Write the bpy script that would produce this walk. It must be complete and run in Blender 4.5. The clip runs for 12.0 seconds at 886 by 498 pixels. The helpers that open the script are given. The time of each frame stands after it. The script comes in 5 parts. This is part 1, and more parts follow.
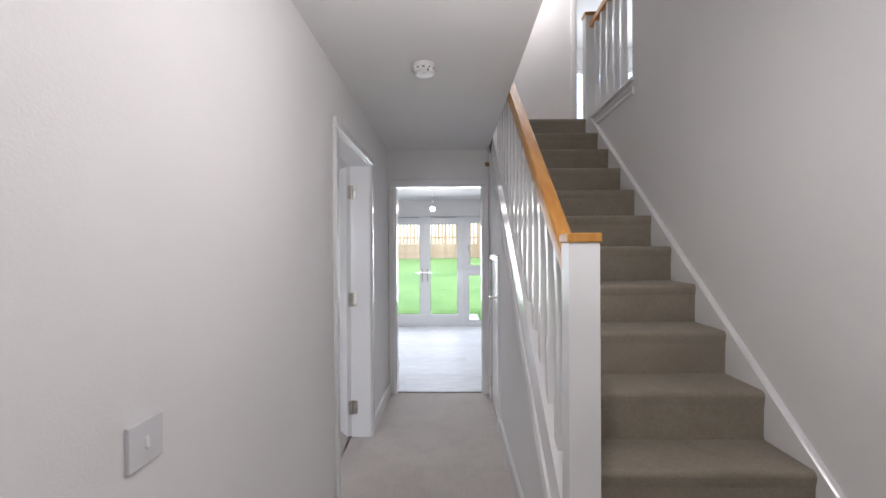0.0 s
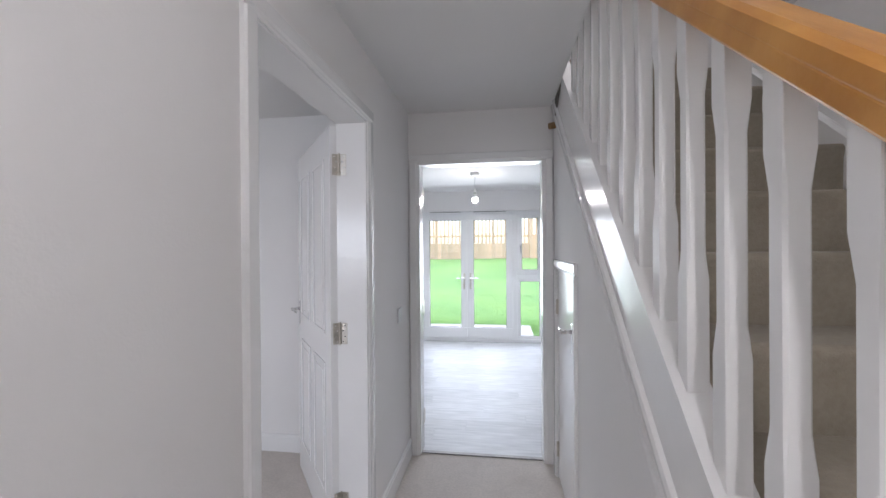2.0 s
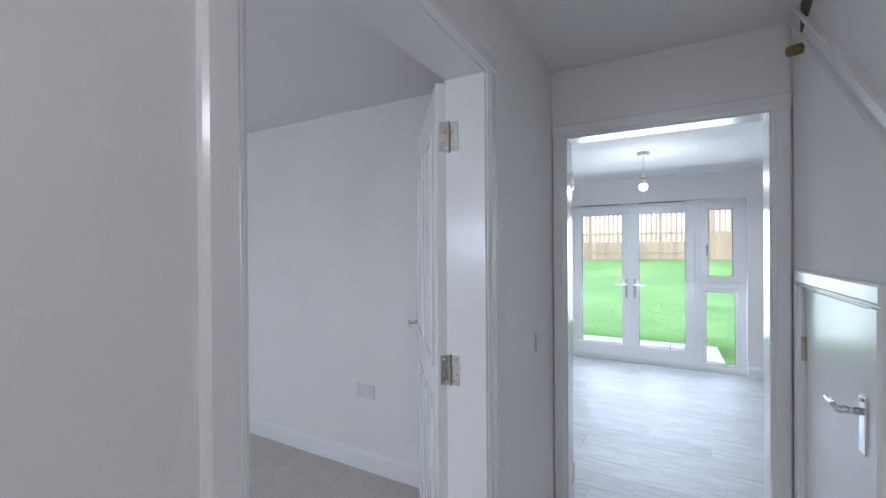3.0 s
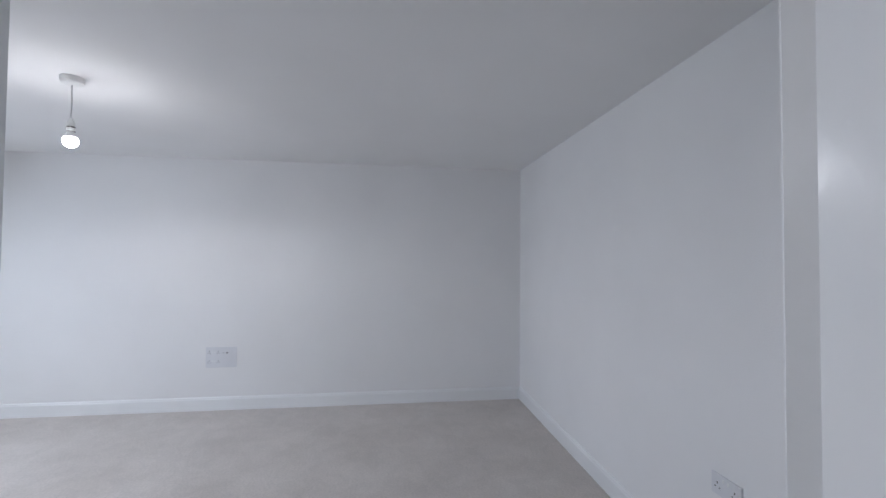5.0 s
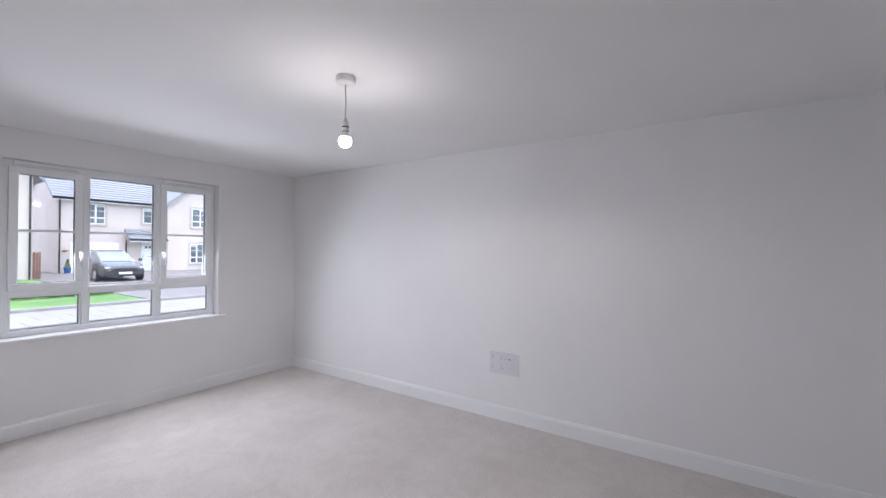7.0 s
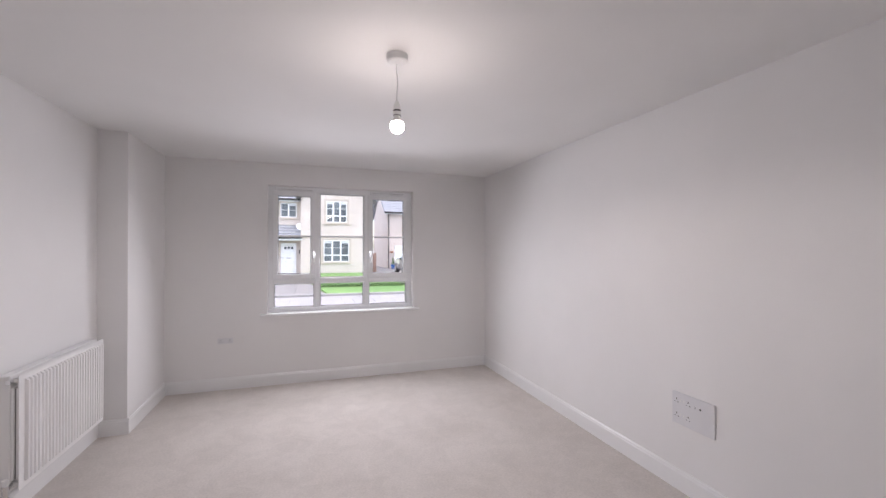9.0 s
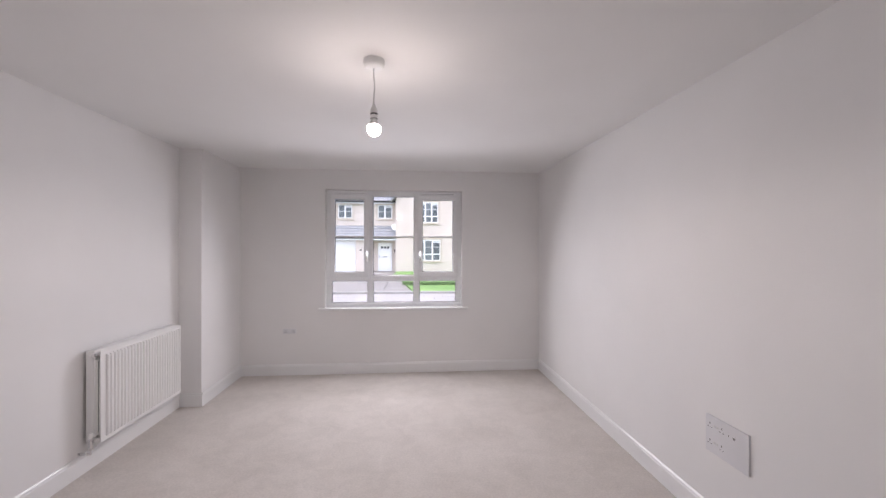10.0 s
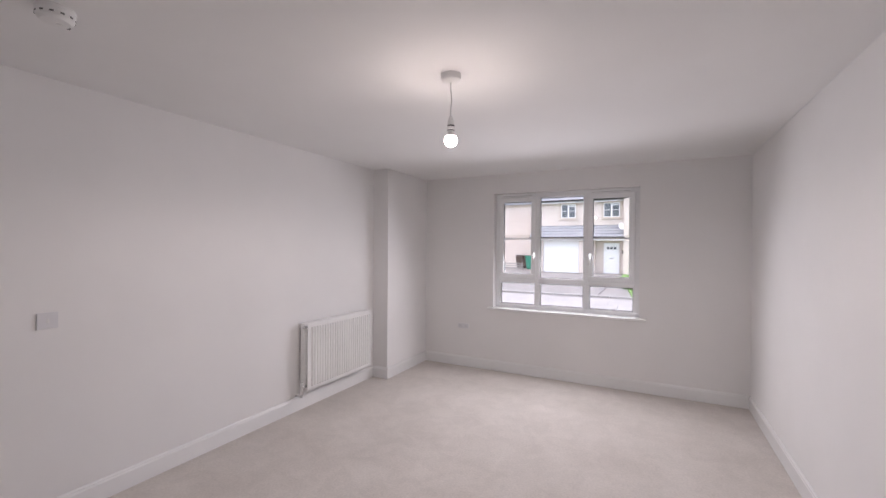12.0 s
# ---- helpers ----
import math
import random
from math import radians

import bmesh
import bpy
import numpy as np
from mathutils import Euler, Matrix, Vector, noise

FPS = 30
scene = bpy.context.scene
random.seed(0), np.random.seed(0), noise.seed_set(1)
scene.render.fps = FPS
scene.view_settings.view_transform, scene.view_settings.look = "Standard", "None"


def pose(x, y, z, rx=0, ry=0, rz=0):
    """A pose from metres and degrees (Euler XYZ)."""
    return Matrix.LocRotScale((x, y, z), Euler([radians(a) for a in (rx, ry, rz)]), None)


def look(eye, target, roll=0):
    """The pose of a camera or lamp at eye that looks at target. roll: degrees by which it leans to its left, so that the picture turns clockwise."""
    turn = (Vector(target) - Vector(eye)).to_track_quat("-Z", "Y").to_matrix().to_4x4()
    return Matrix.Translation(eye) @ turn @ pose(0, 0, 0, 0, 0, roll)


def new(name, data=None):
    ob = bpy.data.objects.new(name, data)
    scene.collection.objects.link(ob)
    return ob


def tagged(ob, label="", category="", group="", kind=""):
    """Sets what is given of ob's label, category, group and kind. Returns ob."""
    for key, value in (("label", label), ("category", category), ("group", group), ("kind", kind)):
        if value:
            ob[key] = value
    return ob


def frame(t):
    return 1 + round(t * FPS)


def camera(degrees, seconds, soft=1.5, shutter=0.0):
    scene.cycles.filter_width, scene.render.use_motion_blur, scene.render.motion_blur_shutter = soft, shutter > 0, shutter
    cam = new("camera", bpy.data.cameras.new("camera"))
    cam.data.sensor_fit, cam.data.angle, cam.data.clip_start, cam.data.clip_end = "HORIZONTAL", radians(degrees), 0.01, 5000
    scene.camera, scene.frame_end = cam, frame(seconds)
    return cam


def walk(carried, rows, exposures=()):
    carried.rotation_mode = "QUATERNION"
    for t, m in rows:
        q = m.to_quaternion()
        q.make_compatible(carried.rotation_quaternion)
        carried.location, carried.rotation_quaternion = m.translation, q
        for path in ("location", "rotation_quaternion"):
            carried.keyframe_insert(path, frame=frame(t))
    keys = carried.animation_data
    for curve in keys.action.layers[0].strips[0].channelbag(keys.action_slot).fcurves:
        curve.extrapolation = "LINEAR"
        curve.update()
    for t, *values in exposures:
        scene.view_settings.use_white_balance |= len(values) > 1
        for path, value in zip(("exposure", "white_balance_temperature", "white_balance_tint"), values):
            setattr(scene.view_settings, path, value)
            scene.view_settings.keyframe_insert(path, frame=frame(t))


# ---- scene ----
cam = camera(94.9, 12.0)
PATH = [
    (0, (0.698, -3.932, 1.404), (0.657, -1.932, 1.401), -0.3),
    (0.5, (0.703, -3.667, 1.412), (0.649, -1.668, 1.409), -0.3),
    (1, (0.706, -3.372, 1.421), (0.642, -1.373, 1.413), -0.3),
    (1.5, (0.707, -3.069, 1.428), (0.608, -1.072, 1.418), -0.3),
    (2, (0.713, -2.756, 1.43), (0.435, -0.775, 1.423), -0.4),
    (2.5, (0.685, -2.439, 1.451), (0.094, -0.528, 1.436), -0.4),
    (3, (0.612, -2.148, 1.447), (-0.351, -0.395, 1.439), -0.4),
    (3.5, (0.549, -1.922, 1.453), (-0.791, -0.438, 1.454), -0.5),
    (5.3, (0.261, -1.402, 1.42), (-1.738, -1.342, 1.455), 0.6),
    (5.5, (0.168, -1.405, 1.442), (-1.831, -1.462, 1.463), 0.6),
    (6, (-0.047, -1.364, 1.426), (-2.006, -1.765, 1.457), 0.7),
    (6.5, (-0.28, -1.435, 1.47), (-2.136, -2.181, 1.467), 0.3),
    (7, (-0.492, -1.467, 1.455), (-2.156, -2.577, 1.463), 0.5),
    (7.5, (-0.753, -1.478, 1.457), (-2.158, -2.902, 1.462), 0.5),
    (9.5, (-1.84, -1.103, 1.439), (-2.248, -3.061, 1.441), 0.1),
    (10, (-2.132, -1.086, 1.446), (-2.304, -3.078, 1.444), 0.1),
    (10.5, (-2.412, -1.103, 1.452), (-2.35, -3.102, 1.449), 0.3),
    (11, (-2.637, -1.148, 1.463), (-2.329, -3.125, 1.463), 0.3),
    (11.5, (-2.791, -1.204, 1.466), (-2.193, -3.112, 1.463), 0.4),
    (12, (-2.883, -1.211, 1.475), (-1.969, -2.99, 1.468), 0.4),
]
walk(cam, [(t, look(eye, target, roll)) for t, eye, target, roll in PATH],
     [(0, 1.92, 6400, 15), (1.5, 2.02, 6350, 16), (2.2, 2.02, 6200, 14), (3, 1.86, 5850, 11), (6, 1.76, 5950, 14), (7.5, 1.70, 6450, 19), (9.5, 1.68, 6850, 22), (12, 1.64, 6950, 23)])

# ---- world, sun, lamps ----
world = bpy.data.worlds.new("sky")
scene.world = world
world.use_nodes = True
wn = world.node_tree.nodes
sky = wn.new("ShaderNodeTexSky")
sky.sky_type = "NISHITA"
sky.sun_disc = False
sky.sun_elevation, sky.sun_rotation = radians(78), radians(20)
sky.air_density, sky.dust_density, sky.ozone_density = 1.0, 2.0, 1.0
wn["Background"].inputs["Strength"].default_value = 0.15
world.node_tree.links.new(sky.outputs["Color"], wn["Background"].inputs["Color"])

sun = new("sun", bpy.data.lights.new("sun", "SUN"))
sun.data.energy, sun.data.angle, sun.data.color = 1.2, radians(140), (1.0, 0.97, 0.93)
sun.matrix_basis = look((0, 0, 30), (-math.sin(radians(20)) * 4.25, -math.cos(radians(20)) * 4.25, 10))


def window_light(name, loc, to, w, h, watts, color=(0.86, 0.93, 1.0), spread=180):
    """Daylight that comes in through one opening."""
    d = bpy.data.lights.new(name, "AREA")
    d.shape, d.size, d.size_y, d.energy, d.color = "RECTANGLE", w, h, watts, color
    d.spread = radians(spread)
    ob = new(name, d)
    ob.matrix_basis = look(loc, to)
    return ob


window_light("daylight_front_window", (-1.98, -5.90, 1.47), (-1.98, -3.6, 0.25), 1.45, 1.0, 10, spread=150)
window_light("daylight_french_doors", (0.45, 3.36, 1.1), (0.45, 1.2, 0.1), 1.6, 1.5, 11)
window_light("daylight_upper_window", (3.4, 3.75, 4.1), (2.6, 0, 3.4), 1.2, 1.0, 24)


def bulb_light(loc, watts, color=(1.0, 0.985, 0.975), downward=False):
    """Light of one bulb; a domed bulb on a wide collar throws its light downwards."""
    d = bpy.data.lights.new("bulb_light", "SPOT" if downward else "POINT")
    d.energy, d.color, d.shadow_soft_size = watts, color, 0.034
    if downward:
        d.spot_size, d.spot_blend = radians(180), 0.35
    ob = new("bulb_light", d)
    ob.location = loc
    return ob


BULB_LIVING, BULB_DINING, BULB_HALL, LANDING_FILL = (-1.968, -3.07, 2.02), (0.437, 1.83, 1.965), (0.95, -3.10, 2.02), (1.65, 0.45, 4.55)
bulb_light(BULB_LIVING, 6.4, downward=True)
bulb_light(BULB_DINING, 6.5, downward=True)
bulb_light(BULB_HALL, 3.3)
# landing bulb is added out of view to brighten the stairwell
bulb_light(LANDING_FILL, 3.6)

# ---- materials ----


def material(name, c1, c2=None, scale=3.0, rough=0.6, metal=0.0, bump=0.0, bump_scale=120.0, stretch=(1, 1, 1),
             var=0.0, coat=0.0, spread=(0.35, 0.65), local=False):
    """A painted, woven or cast surface: two tones mixed by coarse and fine noise, with fine relief."""
    m = bpy.data.materials.new(name)
    m.use_nodes = True
    nt = m.node_tree
    n, l = nt.nodes, nt.links
    p = n["Principled BSDF"]
    p.inputs["Roughness"].default_value, p.inputs["Metallic"].default_value = rough, metal
    p.inputs["Coat Weight"].default_value = coat
    co = n.new("ShaderNodeTexCoord") if local else n.new("ShaderNodeNewGeometry")
    mp = n.new("ShaderNodeMapping")
    mp.inputs["Scale"].default_value = stretch
    l.new(co.outputs["Object" if local else "Position"], mp.inputs["Vector"])
    coarse = n.new("ShaderNodeTexNoise")
    coarse.inputs["Scale"].default_value, coarse.inputs["Detail"].default_value = scale, 5
    l.new(mp.outputs["Vector"], coarse.inputs["Vector"])
    ramp = n.new("ShaderNodeValToRGB")
    ramp.color_ramp.elements[0].position, ramp.color_ramp.elements[1].position = spread
    ramp.color_ramp.elements[0].color, ramp.color_ramp.elements[1].color = (*c1, 1), (*(c2 or c1), 1)
    l.new(coarse.outputs["Fac"], ramp.inputs["Fac"])
    out = ramp.outputs["Color"]
    if var:
        info = n.new("ShaderNodeObjectInfo")
        ma = n.new("ShaderNodeMath")
        ma.operation = "MULTIPLY_ADD"
        ma.inputs[1].default_value, ma.inputs[2].default_value = var, 1 - var / 2
        l.new(info.outputs["Random"], ma.inputs[0])
        mul = n.new("ShaderNodeVectorMath")
        mul.operation = "SCALE"
        l.new(out, mul.inputs[0])
        l.new(ma.outputs[0], mul.inputs["Scale"])
        out = mul.outputs["Vector"]
    l.new(out, p.inputs["Base Color"])
    if bump:
        fine = n.new("ShaderNodeTexNoise")
        fine.inputs["Scale"].default_value, fine.inputs["Detail"].default_value = bump_scale, 4
        l.new(mp.outputs["Vector"], fine.inputs["Vector"])
        b = n.new("ShaderNodeBump")
        b.inputs["Strength"].default_value, b.inputs["Distance"].default_value = bump, 0.01
        l.new(fine.outputs["Fac"], b.inputs["Height"])
        l.new(b.outputs["Normal"], p.inputs["Normal"])
    return m


def carpet_material(name, c1, c2):
    """Short twist pile: tufts by cell noise, brushed patches by coarse noise."""
    m = material(name, c1, c2, 2.2, 0.95, bump=0.0, spread=(0.3, 0.7))
    n, l = m.node_tree.nodes, m.node_tree.links
    p = n["Principled BSDF"]
    geo = n.new("ShaderNodeNewGeometry")
    tuft = n.new("ShaderNodeTexVoronoi")
    tuft.inputs["Scale"].default_value = 190
    l.new(geo.outputs["Position"], tuft.inputs["Vector"])
    fleck = n.new("ShaderNodeTexNoise")
    fleck.inputs["Scale"].default_value, fleck.inputs["Detail"].default_value = 70, 6
    l.new(geo.outputs["Position"], fleck.inputs["Vector"])
    mr = n.new("ShaderNodeMapRange")
    mr.inputs["From Min"].default_value, mr.inputs["From Max"].default_value = 0.3, 0.7
    mr.inputs["To Min"].default_value, mr.inputs["To Max"].default_value = 0.92, 1.06
    l.new(fleck.outputs["Fac"], mr.inputs["Value"])
    brush = n.new("ShaderNodeTexNoise")
    brush.inputs["Scale"].default_value, brush.inputs["Detail"].default_value, brush.inputs["Distortion"].default_value = 7.0, 3, 1.2
    l.new(geo.outputs["Position"], brush.inputs["Vector"])
    lay = n.new("ShaderNodeMapRange")
    lay.inputs["From Min"].default_value, lay.inputs["From Max"].default_value = 0.36, 0.62
    lay.inputs["To Min"].default_value, lay.inputs["To Max"].default_value = 0.955, 1.015
    l.new(brush.outputs["Fac"], lay.inputs["Value"])
    both = n.new("ShaderNodeMath")
    both.operation = "MULTIPLY"
    l.new(mr.outputs["Result"], both.inputs[0])
    l.new(lay.outputs["Result"], both.inputs[1])
    src = p.inputs["Base Color"].links[0].from_socket
    mul = n.new("ShaderNodeVectorMath")
    mul.operation = "SCALE"
    l.new(src, mul.inputs[0])
    l.new(both.outputs["Value"], mul.inputs["Scale"])
    l.new(mul.outputs["Vector"], p.inputs["Base Color"])
    b = n.new("ShaderNodeBump")
    b.inputs["Strength"].default_value, b.inputs["Distance"].default_value = 0.3, 0.005
    l.new(tuft.outputs["Distance"], b.inputs["Height"])
    l.new(b.outputs["Normal"], p.inputs["Normal"])
    p.inputs["Specular IOR Level"].default_value = 0.1
    p.inputs["Sheen Weight"].default_value = 0.13
    return m


def glass_material():
    m = bpy.data.materials.new("window glass")
    m.use_nodes = True
    n, l = m.node_tree.nodes, m.node_tree.links
    n.remove(n["Principled BSDF"])
    clear, gloss, mix, fres = (n.new("ShaderNodeBsdfTransparent"), n.new("ShaderNodeBsdfGlossy"),
                               n.new("ShaderNodeMixShader"), n.new("ShaderNodeFresnel"))
    clear.inputs["Color"].default_value = (0.97, 0.985, 0.98, 1)
    gloss.inputs["Roughness"].default_value = 0.02
    fres.inputs["IOR"].default_value = 1.45
    l.new(fres.outputs[0], mix.inputs[0])
    l.new(clear.outputs[0], mix.inputs[1])
    l.new(gloss.outputs[0], mix.inputs[2])
    l.new(mix.outputs[0], n["Material Output"].inputs["Surface"])
    return m


def emitter(name, color, strength):
    m = bpy.data.materials.new(name)
    m.use_nodes = True
    p = m.node_tree.nodes["Principled BSDF"]
    p.inputs["Base Color"].default_value = (0.9, 0.9, 0.88, 1)
    p.inputs["Emission Color"].default_value = (*color, 1)
    p.inputs["Emission Strength"].default_value = strength
    return m


PAINT = material("matt wall paint", (0.835, 0.825, 0.82), (0.865, 0.855, 0.85), 1.3, 0.85, bump=0.06, bump_scale=160)
CEIL = material("matt ceiling paint", (0.84, 0.835, 0.83), (0.87, 0.865, 0.86), 1.1, 0.9, bump=0.05, bump_scale=140)
GLOSS = material("satin white woodwork paint", (0.86, 0.86, 0.86), (0.89, 0.89, 0.89), 2.0, 0.2, bump=0.02, bump_scale=60)
PVC = material("white window plastic", (0.85, 0.86, 0.87), (0.88, 0.89, 0.90), 1.5, 0.25)
PLASTIC = material("white moulded plastic", (0.80, 0.80, 0.79), (0.83, 0.83, 0.82), 4, 0.35)
SCREW = material("grey slot plastic and gap shade", (0.12, 0.12, 0.12), (0.16, 0.16, 0.16), 9, 0.5)
RECESS_SHADE = material("grey recess shade", (0.24, 0.24, 0.24), (0.29, 0.29, 0.29), 9, 0.5)
PLATE = material("cool white moulded plate", (0.72, 0.72, 0.74), (0.76, 0.76, 0.78), 5, 0.3)
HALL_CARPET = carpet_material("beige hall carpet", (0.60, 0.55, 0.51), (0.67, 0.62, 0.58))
# own taupe hue; tone also darkened for the weak light on the stairs
STAIR_CARPET_DIM = carpet_material("taupe stair carpet in dim-light tone", (0.30, 0.265, 0.21), (0.37, 0.325, 0.262))
OAK = material("lacquered oak", (0.45, 0.195, 0.04), (0.60, 0.30, 0.075), 5, 0.32, bump=0.05, bump_scale=40, stretch=(9, 1.2, 1.2))
RAWWOOD = material("bare end-grain timber", (0.22, 0.13, 0.05), (0.36, 0.22, 0.10), 60, 0.7, bump=0.2)
CHROME = material("polished chrome", (0.78, 0.78, 0.79), (0.84, 0.84, 0.85), 5, 0.12, 1.0)
NICKEL = material("satin nickel", (0.52, 0.49, 0.44), (0.64, 0.61, 0.56), 30, 0.3, 1.0, bump=0.04)
STRIP = material("dull metal strip", (0.30, 0.29, 0.28), (0.38, 0.37, 0.36), 30, 0.6, 0.4)
BLACK = material("black rubber and plastic", (0.015, 0.015, 0.016), (0.03, 0.03, 0.03), 6, 0.5)
VOID = material("unlit cavity board", (0.10, 0.09, 0.08), (0.16, 0.14, 0.12), 8, 0.9)
VINYL = material("grey wood-look vinyl plank", (0.40, 0.405, 0.415), (0.52, 0.525, 0.53), 4, 0.5, bump=0.05, bump_scale=30, stretch=(1, 7, 1), var=0.16, local=True)
RADIATOR = material("white radiator enamel", (0.86, 0.855, 0.85), (0.89, 0.885, 0.88), 3, 0.3)
GLASS = glass_material()
BULB = emitter("lit opal bulb", (1.0, 0.95, 0.90), 14.0)
FLEX = material("white flex", (0.6, 0.6, 0.6), (0.66, 0.66, 0.66), 8, 0.5)
LAWN = material("mown lawn", (0.10, 0.225, 0.055), (0.18, 0.32, 0.09), 0.9, 0.9, bump=0.25, bump_scale=110, spread=(0.3, 0.7))
FENCEWOOD = material("new softwood fencing", (0.72, 0.45, 0.29), (0.82, 0.55, 0.38), 7, 0.8, bump=0.2, bump_scale=40, stretch=(6, 6, 0.8), var=0.3)
SLAB = material("pale concrete slab", (0.31, 0.30, 0.285), (0.38, 0.365, 0.35), 5, 0.85, bump=0.2, bump_scale=80, var=0.12)
PAVING = material("block paving", (0.20, 0.19, 0.18), (0.27, 0.255, 0.24), 3, 0.85, bump=0.3, bump_scale=90)
RENDER = material("cream roughcast render", (0.62, 0.545, 0.49), (0.69, 0.615, 0.56), 0.9, 0.92, bump=0.5, bump_scale=90)
STONE = material("sandstone surround", (0.50, 0.43, 0.36), (0.58, 0.51, 0.44), 5, 0.85, bump=0.2, bump_scale=60)
TILE = material("grey concrete roof tile", (0.25, 0.265, 0.29), (0.33, 0.345, 0.365), 5, 0.6, bump=0.2, bump_scale=50)
DARKGLASS = material("house window glass", (0.07, 0.085, 0.10), (0.17, 0.19, 0.21), 0.8, 0.05)
BLIND = material("slatted blind", (0.52, 0.54, 0.57), (0.64, 0.66, 0.69), 3, 0.6)
CARPAINT = material("dark grey car paint", (0.04, 0.045, 0.05), (0.055, 0.06, 0.065), 2, 0.25, 0.3, coat=0.8)
# pale grey base carries the sky's reflection on the car windows
CARGLASS = material("car glass with sky reflection tone", (0.20, 0.22, 0.24), (0.30, 0.32, 0.34), 1.5, 0.06, 0.3, coat=1.0)
BINGREEN = material("green bin plastic", (0.02, 0.22, 0.15), (0.03, 0.28, 0.19), 4, 0.5)
BINBROWN = material("brown bin plastic", (0.07, 0.045, 0.035), (0.10, 0.06, 0.05), 4, 0.5)
GATEWOOD = material("stained gate timber", (0.22, 0.11, 0.07), (0.30, 0.16, 0.10), 9, 0.7, bump=0.2, stretch=(5, 5, 1))
BLUEPOT = material("blue glazed pot", (0.03, 0.10, 0.30), (0.05, 0.14, 0.38), 4, 0.25)
LEAF = material("green leaves", (0.04, 0.10, 0.02), (0.08, 0.16, 0.04), 20, 0.7)
TERRACOTTA = material("terracotta", (0.42, 0.16, 0.08), (0.5, 0.22, 0.12), 20, 0.8)

# ---- building helpers ----
ORIGIN = {}


def origin(ob):
    return ORIGIN.get(ob.name, Vector((0, 0, 0))) if ob else Vector((0, 0, 0))


def thing(name, at=(0, 0, 0), label="", category="", group="", kind=""):
    """An Empty at the base of a thing; its parts are then given in the place's own coordinates."""
    ob = new(name)
    ob.empty_display_size = 0.1
    ob.location = at
    ORIGIN[ob.name] = Vector(at)
    return tagged(ob, label, category, group, kind)


def part(name, bm, mat, parent=None, label="", smooth=False, local=False):
    """Links a bmesh as one mesh object under a thing or a part."""
    o = origin(parent)
    if o.length and not local:
        bmesh.ops.translate(bm, verts=bm.verts, vec=-o)
    bmesh.ops.recalc_face_normals(bm, faces=bm.faces)
    me = bpy.data.meshes.new(name)
    bm.to_mesh(me)
    bm.free()
    me.materials.append(mat)
    if smooth:
        for f in me.polygons:
            f.use_smooth = True
    ob = new(name, me)
    ORIGIN[ob.name] = o
    if parent:
        ob.parent = parent
    if label:
        ob["label"] = label
    return ob


def structure(name, bm, mat, label="", category="", smooth=False):
    return tagged(part(name, bm, mat, None, smooth=smooth), label, category, kind="structure")


def box(x0, x1, y0, y1, z0, z1, bevel=0.0, bm=None, seg=1):
    bm = bm or bmesh.new()
    m = Matrix.Translation(((x0 + x1) / 2, (y0 + y1) / 2, (z0 + z1) / 2)) @ Matrix.Diagonal((abs(x1 - x0), abs(y1 - y0), abs(z1 - z0), 1))
    vs = bmesh.ops.create_cube(bm, size=1, matrix=m)["verts"]
    if bevel:
        es = list({e for v in vs for e in v.link_edges})
        bmesh.ops.bevel(bm, geom=es, offset=bevel, segments=seg, affect="EDGES", profile=0.6)
    return bm


def tube(p0, p1, r0, r1=None, n=14, bm=None):
    bm = bm or bmesh.new()
    p0, p1 = Vector(p0), Vector(p1)
    d = p1 - p0
    m = Matrix.Translation((p0 + p1) / 2) @ d.to_track_quat("Z", "Y").to_matrix().to_4x4()
    bmesh.ops.create_cone(bm, cap_ends=True, segments=n, radius1=r0, radius2=r0 if r1 is None else r1, depth=d.length, matrix=m)
    return bm


def lathe(profile, at, n=28, bm=None):
    """Turns (radius, height) pairs round the upright axis through at."""
    bm = bm or bmesh.new()
    rings = []
    for r, z in profile:
        rings.append([bm.verts.new((at[0] + max(r, 1e-4) * math.cos(2 * math.pi * i / n), at[1] + max(r, 1e-4) * math.sin(2 * math.pi * i / n), at[2] + z)) for i in range(n)])
    for a, b in zip(rings, rings[1:]):
        for i in range(n):
            bm.faces.new((a[i], a[(i + 1) % n], b[(i + 1) % n], b[i]))
    bm.faces.new(rings[0])
    bm.faces.new(rings[-1])
    return bm


def sweep(profile, start, a, b, along, bm=None):
    """Extrudes a flat profile of (a, b) steps from start by the vector along."""
    bm = bm or bmesh.new()
    s, a, b, along = Vector(start), Vector(a), Vector(b), Vector(along)
    one = [bm.verts.new(s + a * u + b * v) for u, v in profile]
    two = [bm.verts.new(s + a * u + b * v + along) for u, v in profile]
    k = len(profile)
    bm.faces.new(one)
    bm.faces.new(two)
    for i in range(k):
        bm.faces.new((one[i], one[(i + 1) % k], two[(i + 1) % k], two[i]))
    return bm


